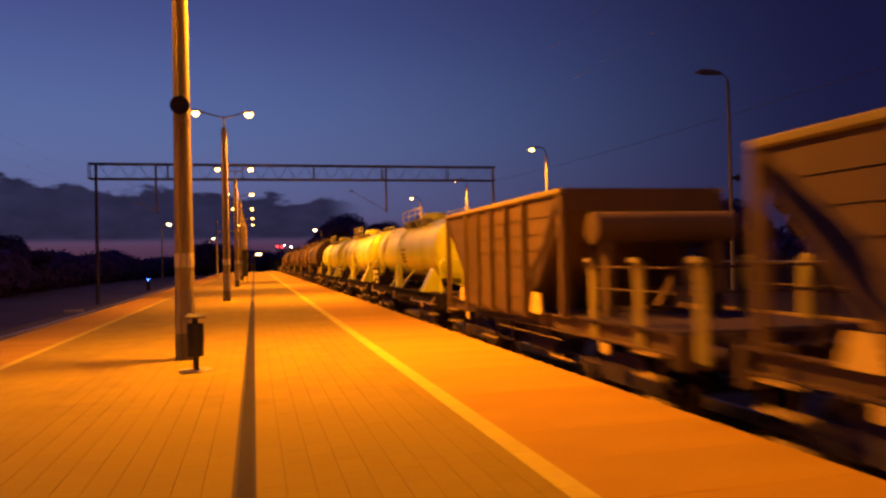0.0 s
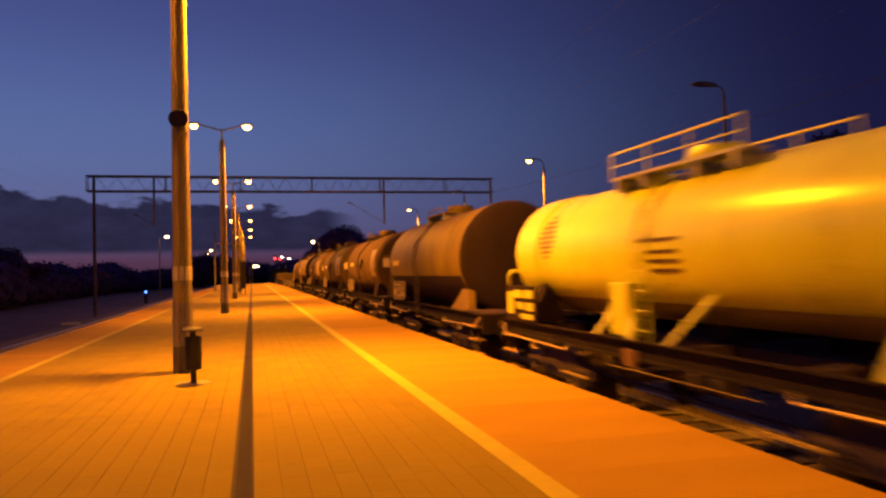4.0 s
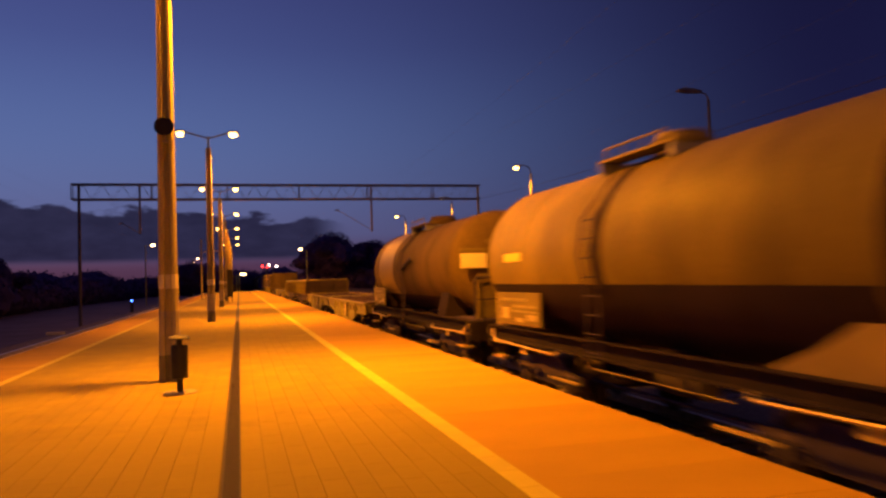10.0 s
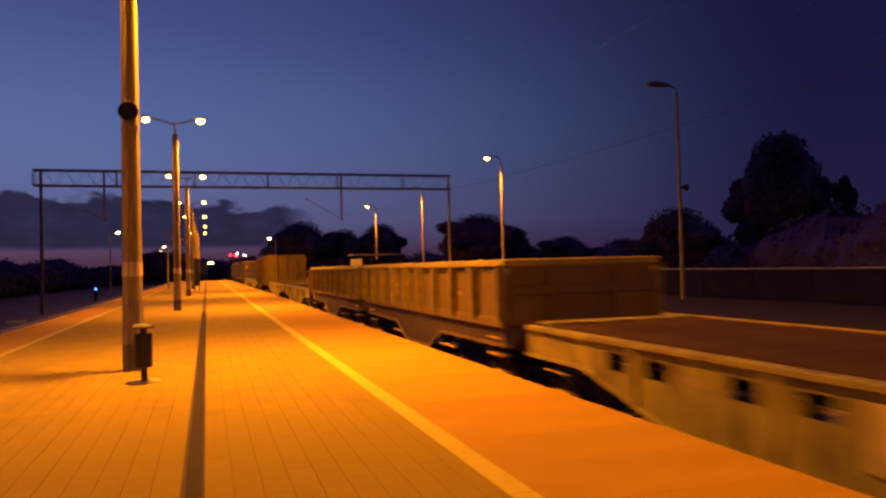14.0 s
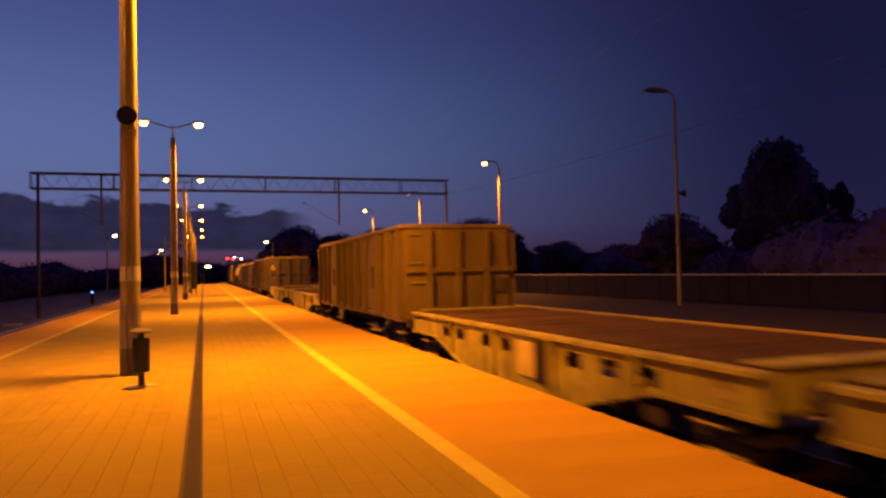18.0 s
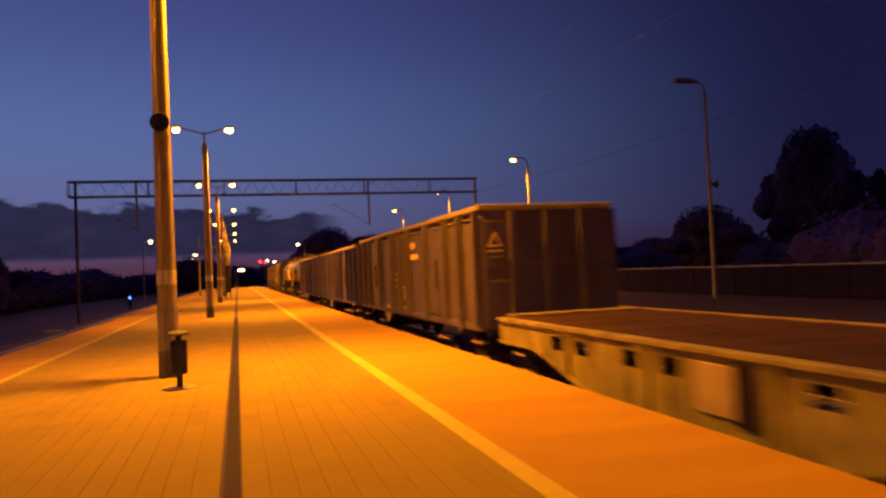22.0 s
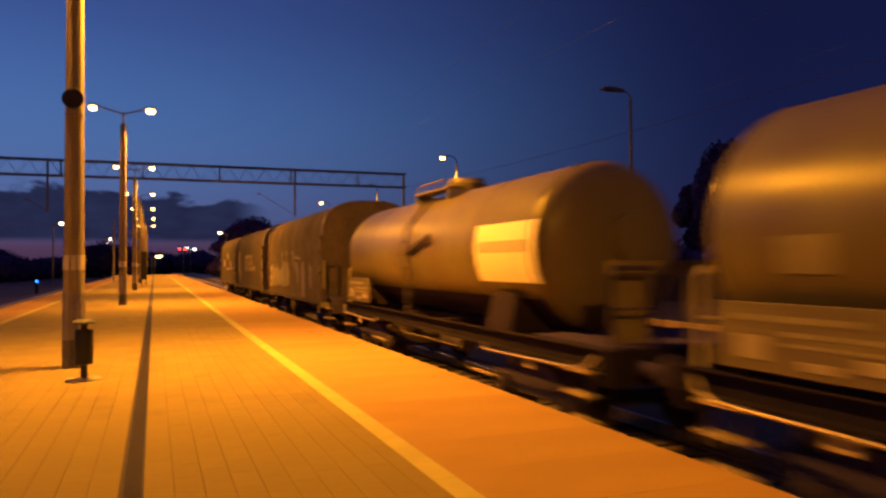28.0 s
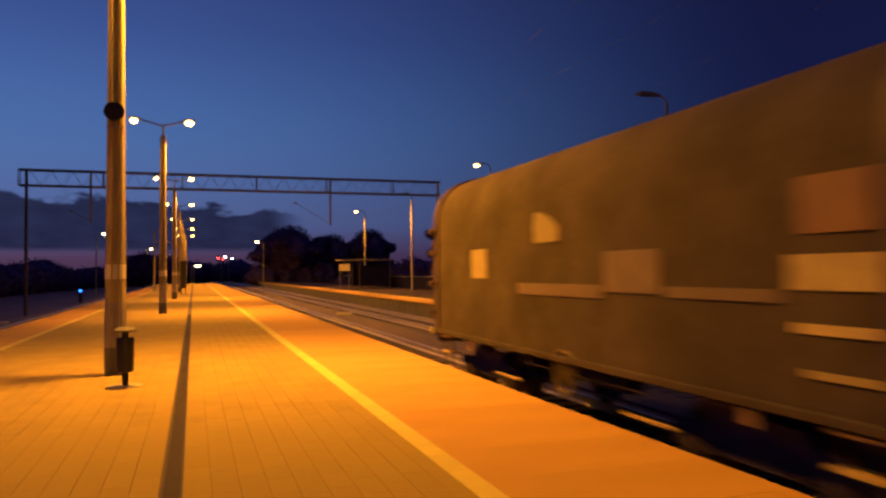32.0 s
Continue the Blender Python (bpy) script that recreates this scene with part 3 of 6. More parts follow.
def litter_bin():
    t = thing("litter_bin", "black metal litter bin with a round lid on a post", "litter bin", pose(-0.88, 11.55, 0))
    bm = bm_new()
    lathe(bm, [(0.0, 0.25), (0.012, 0.25), (0.02, 0.23)], 28, "z")
    part("base_plate", bm, M["concrete"], t, "round concrete foot plate")
    bm = bm_new()
    tube(bm, (0, 0, 0.02), (0, 0, 0.80), 0.045, n=12)
    part("post", bm, M["black"], t)
    bm = bm_new()
    lathe(bm, [(0.215, 0.09), (0.225, 0.122), (0.70, 0.125), (0.715, 0.12), (0.70, 0.11), (0.30, 0.108)], 28, "z")
    part("body", bm, M["black"], t, "black cylindrical bin")
    bm = bm_new()
    lathe(bm, [(0.80, 0.04), (0.805, 0.15), (0.83, 0.155), (0.86, 0.12), (0.865, 0.02)], 28, "z")
    part("lid", bm, M["post_dark"], t, "dull grey round lid")
    bm = bm_new()
    lathe(bm, [(0.45, 0.127), (0.47, 0.129), (0.49, 0.127)], 28, "z", cap=False)
    part("hoop", bm, M["black"], t)


litter_bin()


# ---- overhead line ----
def gantry(y, x0, x1, z0, z1, label):
    t = thing("overhead_line_gantry", label, "gantry", pose(0, y, 0))
    for k, (dy, z) in enumerate(((-0.35, z0), (0.35, z0), (-0.35, z1), (0.35, z1))):
        bm = bm_new()
        box(bm, x0, x1, dy - 0.055, dy + 0.055, z - 0.055, z + 0.055)
        part("chord", bm, M["girder"], t)
    n = int((x1 - x0) / 1.3)
    w = (x1 - x0) / n
    for dy in (-0.35, 0.35):
        bm = bm_new()
        for i in range(n):
            a = x0 + w * i
            tube(bm, (a, dy, z0), (a + w / 2, dy, z1), 0.010, n=5)
            tube(bm, (a + w / 2, dy, z1), (a + w, dy, z0), 0.010, n=5)
            if i % 4 == 0:
                tube(bm, (a, dy, z0), (a, dy, z1), 0.035, n=5)
        tagged(part("lattice", bm, M["girder"], t), kind="stuff")
    bm = bm_new()
    for i in range(0, n + 1):
        a = x0 + w * i
        for z in (z0, z1):
            tube(bm, (a, -0.35, z), (a, 0.35, z), 0.02, n=5)
    tagged(part("cross_ties", bm, M["girder"], t), kind="stuff")
    for x in (x0 + 0.45, x1 - 0.12):
        bm = bm_new()
        lathe(bm, [(-1.15, 0.13), (z1, 0.10)], 8, "z")
        for v in bm.verts:
            v.co.x += x
        # left mast is coloured darker to stay lost in the night
        part("mast", bm, M["concrete"] if x > 0 else M["mast"], t, "concrete mast" if x > 0 else "")
    for x in (10.3, -0.9 - 6.0):
        bm = bm_new()
        box(bm, x - 0.07, x + 0.07, -0.42, -0.32, z0 - 2.6, z1)
        h = part("drop_post", bm, M["girder"], t)
        k = 1.0 if x > 0 else 0.45
        bm = bm_new()
        tube(bm, (x - 2.7 * k, -0.37, z0 - 2.5 + 1.6 * k), (x, -0.37, z0 - 2.5), 0.022, n=6)
        part("cantilever", bm, M["girder"], h)
        bm = bm_new()
        lathe(bm, [(-0.2, 0.03), (-0.18, 0.06), (-0.1, 0.04), (-0.08, 0.06), (0, 0.04), (0.02, 0.06), (0.1, 0.03)], 10, "y")
        for v in bm.verts:
            v.co = Vector((x - 2.7 * k + v.co.y, -0.37 + v.co.x, z0 - 2.5 + 1.6 * k + v.co.z))
        part("insulator", bm, M["girder"], h)
    return t


gantry(58.0, -11.5, 19.5, 8.0, 9.1, "grey lattice gantry carrying the overhead line")


def wire(points, r, name, label):
    bm = bm_new()
    pipe(bm, points, r, 5)
    return solid(name, bm, M["mast"], label, "cable")


def sag(x, z, y0, y1, dip, n=10):
    return [(x, y0 + (y1 - y0) * i / n, z - dip * (1 - (2 * i / n - 1) ** 2)) for i in range(n + 1)]


for x in (TRACK_X, 10.06, -7.25):
    wire([(x, -40, 5.0), (x, 58, 5.0), (x, 170, 5.0)], 0.0012, "contact_wire", "thin copper contact wire over the track")
    wire(sag(x, 6.7, -2, 58, 1.1) + sag(x, 6.7, 58, 170, 1.4), 0.0012, "catenary_wire", "thin sagging catenary wire over the track")
wire(sag(19.45, 7.98, -6, 58, 0.62), 0.011, "feeder_cable", "sagging feeder cable beyond the platform")


# pale concrete markers lying between the tracks
def track_marker(x, y):
    bm = bm_new()
    box(bm, x - 0.45, x + 0.45, y - 0.07, y + 0.07, RAIL - 0.202, RAIL - 0.06, 0.01)
    solid("track_marker", bm, M["white"], "pale concrete marker lying on the ballast", "marker", group="track markers")


for x, y in ((8.45, 42.6), (-9.35, 42.7)):
    track_marker(x, y)


def line_mast():
    t = thing("overhead_line_mast", "dark steel mast holding the feeder cable", "mast", pose(19.62, -6.0, 0))
    bm = bm_new()
    lathe(bm, [(-1.15, 0.16), (8.4, 0.11)], 10, "z")
    part("pole", bm, M["mast"], t)
    bm = bm_new()
    box(bm, -0.30, 0.0, -0.04, 0.04, 7.90, 8.02)
    part("bracket", bm, M["mast"], t)


line_mast()


# ---- beyond the platforms ----
def leaf_cloud(bm, rng, cx, cy, cz, rx, ry, rz, n, size):
    for _ in range(n):
        a, b = rng.uniform(0, 2 * math.pi), math.acos(rng.uniform(-1, 1))
        r = rng.uniform(0.55, 1.0) ** 0.5 * (1 + 0.12 * math.sin(3 * a + cx) * math.sin(4 * b + cy))
        p = Vector((cx + rx * r * math.sin(b) * math.cos(a), cy + ry * r * math.sin(b) * math.sin(a), cz + rz * r * math.cos(b)))
        u = Vector((rng.gauss(0, 1), rng.gauss(0, 1), rng.gauss(0, 1))).normalized() * size * rng.uniform(0.6, 1.4)
        v = u.cross(Vector((rng.gauss(0, 1), rng.gauss(0, 1), rng.gauss(0, 1)))).normalized() * size * rng.uniform(0.4, 0.8)
        bm.faces.new([bm.verts.new(q) for q in (p - u, p + v, p + u, p - v)])


def ball():
    bm = bm_new()
    bmesh.ops.create_icosphere(bm, subdivisions=3, radius=1.0)
    vs, fs = [v.co.copy() for v in bm.verts], [[v.index for v in f.verts] for f in bm.faces]
    bm.free()
    return vs, fs


BALL = ball()


def core(bm, rng, cx, cy, cz, rx, ry, rz):
    """The dense heart of a crown: an uneven lump, so that the leaves before it close up."""
    vs = []
    for p in BALL[0]:
        k = 1 + 0.16 * math.sin(5 * p.x + cx) * math.sin(6 * p.y + cy) + rng.uniform(-0.10, 0.10)
        vs.append(bm.verts.new((cx + rx * p.x * k, cy + ry * p.y * k, cz + rz * p.z * k)))
    for f in BALL[1]:
        bm.faces.new([vs[i] for i in f])


def tree(x, y, h, w, seed, label="dark leafy tree against the night sky"):
    rng = random.Random(seed)
    t = thing("tree", label, "tree", pose(x, y, -1.16))
    bm = bm_new()
    tr = 0.035 * h
    pts = [Vector((0, 0, 0)), Vector((0.02 * h, 0, 0.2 * h)), Vector((-0.01 * h, 0.02 * h, 0.45 * h)), Vector((0.01 * h, 0, 0.75 * h))]
    for k, (p, q) in enumerate(zip(pts, pts[1:])):
        tube(bm, p, q, tr * (1 - 0.28 * k), tr * (1 - 0.28 * (k + 1)), 9)
    tips = []
    for k in range(9):
        a = k * 2.4 + rng.uniform(-0.4, 0.4)
        z0 = h * rng.uniform(0.18, 0.60)
        tip = Vector((math.cos(a) * w * rng.uniform(0.3, 0.46), math.sin(a) * w * rng.uniform(0.3, 0.46), z0 + h * rng.uniform(0.10, 0.26)))
        tube(bm, (0, 0, z0), tip, tr * 0.35, tr * 0.1, 6)
        tips.append(tip)
    part("trunk", bm, M["bark"], t)
    bm = bm_new()
    leaf_cloud(bm, rng, 0, 0, 0.56 * h, w * 0.38, w * 0.38, 0.40 * h, 5200, 0.016 * h)
    core(bm, rng, 0, 0, 0.55 * h, w * 0.33, w * 0.33, 0.36 * h)
    for tip in tips:
        s = rng.uniform(0.12, 0.20)
        leaf_cloud(bm, rng, tip.x, tip.y, min(tip.z, 0.86 * h), w * s, w * s, h * s * 0.62, 800, 0.015 * h)
        core(bm, rng, tip.x, tip.y, min(tip.z, 0.86 * h), w * s * 0.8, w * s * 0.8, h * s * 0.5)
    leaf_cloud(bm, rng, 0.05 * w, 0, 0.86 * h, w * 0.22, w * 0.22, 0.13 * h, 700, 0.015 * h)
    part("crown", bm, M["leaf"], t, angle=0)


def hedge(points, h, w, n, seed, label):
    rng = random.Random(seed)
    bm = bm_new()
    for (x0, y0), (x1, y1) in zip(points, points[1:]):
        d = math.hypot(x1 - x0, y1 - y0)
        k = max(3, int(d / (h * 0.9)))
        for i in range(k):
            f = (i + rng.uniform(0, 0.9)) / k
            s = rng.uniform(0.7, 1.2)
            leaf_cloud(bm, rng, x0 + (x1 - x0) * f, y0 + (y1 - y0) * f, -1.1 + h * s * 0.46, w * s, w * s, h * s * 0.52, n * 2, h * 0.05)
            core(bm, rng, x0 + (x1 - x0) * f, y0 + (y1 - y0) * f, -1.1 + h * s * 0.40, w * s * 0.85, w * s * 0.85, h * s * 0.46)
    tagged(solid("hedgerow", bm, M["leaf"], label, "hedge", angle=0), kind="stuff")


for x, y, h, w, seed in ((69, 75, 18.8, 12.5, 11), (53.5, 75, 9.2, 11.5, 12), (72, 140, 8.6, 13, 13), (86, 140, 7.9, 14, 14), (41.5, 110, 11.2, 15.5, 15),
                         (47.5, 112, 9.0, 9.0, 16), (18, 150, 12.6, 15, 17), (27, 152, 11.0, 11, 18), (34.5, 150, 12.0, 12, 19), (-26.5, 90, 6.6, 8.0, 20), (-9, 150, 7.0, 7.5, 21), (79.4, 75, 13.4, 3.0, 22)):
    tree(x, y, h, w, seed)
hedge([(-19, 16), (-24, 60), (-26, 120), (-20, 220)], 4.6, 3.0, 160, 3, "low dark hedgerow beyond the left track")
hedge([(-45, 60), (-62, 100), (-40, 240)], 7.0, 4.6, 130, 4, "low dark scrub on the far side")
hedge([(-14, 190), (0, 260), (20, 250), (60, 240)], 8.0, 7.0, 130, 9, "distant dark woods behind the line")
hedge([(12, 148), (24, 150), (40, 148), (52, 112)], 6.5, 5.0, 170, 7, "dark undergrowth under the far trees")
hedge([(24, 22), (26, 60), (28, 140), (26, 200)], 2.1, 2.2, 170, 5, "dark bushes behind the platform fence")
hedge([(40, 30), (62, 66), (80, 110), (70, 180)], 6.2, 5.0, 170, 6, "dark thicket beyond the station")


def platform_fence():
    t = thing("platform_fence", "dark panel fence along the back of the platform", "fence")
    b = bm_new()
    box(b, -0.02, 0.02, -1.45, 1.45, 0.05, 1.17, 0.01)
    panel = mesh_of("fence_panel", b, M["wall"])
    b = bm_new()
    box(b, -0.035, 0.035, -0.035, 0.035, -0.1, 1.20, 0.01)
    post = mesh_of("fence_post", b, M["wall"])
    b = bm_new()
    tube(b, (0, -1.5, 1.215), (0, 1.5, 1.215), 0.022, n=8)
    rail = mesh_of("fence_rail", b, M["steel"])
    for k in range(32):
        y = 10 + 3 * k
        part("fence_post", post, None, t, at=pose(20.4, y - 1.5, 0))
        part("fence_panel", panel, None, t, at=pose(20.4, y, 0))
        part("fence_rail", rail, None, t, at=pose(20.4, y, 0))


platform_fence()


def shelter():
    t = thing("platform_shelter", "small open shelter with a flat roof", "shelter", pose(18.2, 78.0, 0))
    b = bm_new()
    box(b, -3.4, 1.9, -2.2, 2.2, 2.95, 3.05, 0.02)
    part("roof", b, M["post_light"], t, "flat pale roof")
    for x in (-1.6, 1.7):
        for y in (-1.9, 1.9):
            b = bm_new()
            box(b, x - 0.05, x + 0.05, y - 0.05, y + 0.05, 0, 2.85)
            part("post", b, M["mast"], t)
    b = bm_new()
    box(b, 1.66, 1.72, -1.84, 1.84, 0.15, 2.6)
    part("back_wall", b, M["wall"], t)
    for y in (-1.9, 1.9):
        b = bm_new()
        box(b, -1.5, 1.6, y - 0.02, y + 0.02, 0.2, 2.4)
        part("side_wall", b, M["wall"], t)
    b = bm_new()
    box(b, 1.1, 1.55, -1.4, 1.4, 0.42, 0.47)
    part("bench", b, M["girder"], t)


def name_board(x, y, w, label):
    t = thing("station_name_board", label, "sign", pose(x, y, 0))
    for dx in (-w / 2 + 0.1, w / 2 - 0.1):
        b = bm_new()
        tube(b, (dx, 0, 0), (dx, 0, 2.5), 0.03, n=8)
        part("post", b, M["steel"], t)
    b = bm_new()
    box(b, -w / 2, w / 2, -0.06, -0.03, 1.85, 2.5, 0.01)
    part("panel", b, M["white"], t, "plain white panel")


shelter()
name_board(14.2, 72.0, 1.1, "white station name board on two posts")


def info_pillar():
    t = thing("notice_board", "tall dark notice board on the island platform", "notice board", pose(-0.72, 64.0, 0))
    b = bm_new()
    box(b, -0.22, 0.22, -0.06, 0.06, 0.5, 2.75, 0.02)
    part("panel", b, M["black"], t)
    for x in (-0.17, 0.17):
        b = bm_new()
        tube(b, (x, 0, 0), (x, 0, 0.5), 0.03, n=8)
        part("leg", b, M["black"], t)


info_pillar()


def overhead_sign():
    t = thing("overhead_sign_frame", "thin pole with a long sign arm over the platform", "sign", pose(-3.7, 80.0, 0))
    b = bm_new()
    tube(b, (0, 0, 0), (0, 0, 6.2), 0.09, 0.07, 10)
    part("pole", b, M["concrete"], t)
    b = bm_new()
    tube(b, (0, 0, 5.0), (2.3, 0, 5.0), 0.05, n=8)
    part("arm", b, M["steel"], t)
    b = bm_new()
    box(b, 1.7, 2.3, -0.06, 0.06, 4.3, 4.9, 0.01)
    part("panel", b, M["black"], t)


overhead_sign()


def far_lamp(x, y, z, side, label="distant lit street lamp on a slim pole", key="bulb", size=0.3):
    t = thing("street_lamp", label, "street lamp", pose(x, y, -1.15), "distant lamps")
    b = bm_new()
    tube(b, (0, 0, 0), (0, 0, z + 0.9), 0.11, 0.07, 8)
    part("pole", b, M["concrete"], t)
    b = bm_new()
    tube(b, (0, 0, z + 0.9), (side * 1.0, 0, z + 1.15), 0.04, n=6)
    part("arm", b, M["steel"], t)
    b = bm_new()
    lathe(b, [(z + 1.15, size * 0.7), (z + 1.0, size), (z + 0.86, size * 0.5)], 12, "z")
    for v in b.verts:
        v.co.x += side * 1.0
    part("lens", b, M[key], t, "glowing lens")


for x, y, z, side in ((-12.5, 110, 7.4, 1), (-9.6, 170, 7.3, 1), (-13.8, 230, 8.1, 1), (10.6, 120, 6.8, -1)):
    far_lamp(x, y, z, side)
for x, y, z in ((-0.4, 150, 3.4), (0.1, 150, 3.4), (9.6, 220, 6.2), (-7.5, 220, 7.0), (-4.0, 220, 6.7), (7.6, 220, 6.7)):
    far_lamp(x, y, z, 1, "distant low yard lamp", "white_glow" if y > 200 else "bulb", 0.34)


def signal(x, y, z, keys, label):
    t = thing("railway_signal", label, "signal", pose(x, y, -1.15), "signals")
    b = bm_new()
    tube(b, (0, 0.1, 0), (0, 0.1, z + 1.2), 0.07, n=8)
    part("mast", b, M["girder"], t)
    b = bm_new()
    box(b, -0.28, 0.28, 0.0, 0.12, z + 0.5, z + 1.9, 0.04)
    part("head", b, M["black"], t)
    for k, key in enumerate(keys):
        b = bm_new()
        tube(b, (0, -0.06, z + 1.15 + 0.3 * k), (0, 0.0, z + 1.15 + 0.3 * k), 0.26, n=14)
        part("lens", b, M[key], t, "glowing lens")


signal(6.05, 200.0, 5.8, ("red_glow",), "railway signal showing red far down the line")
signal(7.9, 214.0, 5.9, ("red_glow",), "railway signal showing red far down the line")


def shunt_signal():
    t = thing("shunting_signal", "low blue shunting light beside the track", "signal", pose(-10.5, 80.3, -1.15), "signals")
    b = bm_new()
    box(b, -0.15, 0.15, -0.1, 0.1, 0, 1.45, 0.02)
    part("body", b, M["black"], t)
    b = bm_new()
    tube(b, (0, -0.14, 1.3), (0, -0.1, 1.3), 0.10, n=14)
    part("lens", b, M["blue_glow"], t, "glowing blue lens")


shunt_signal()

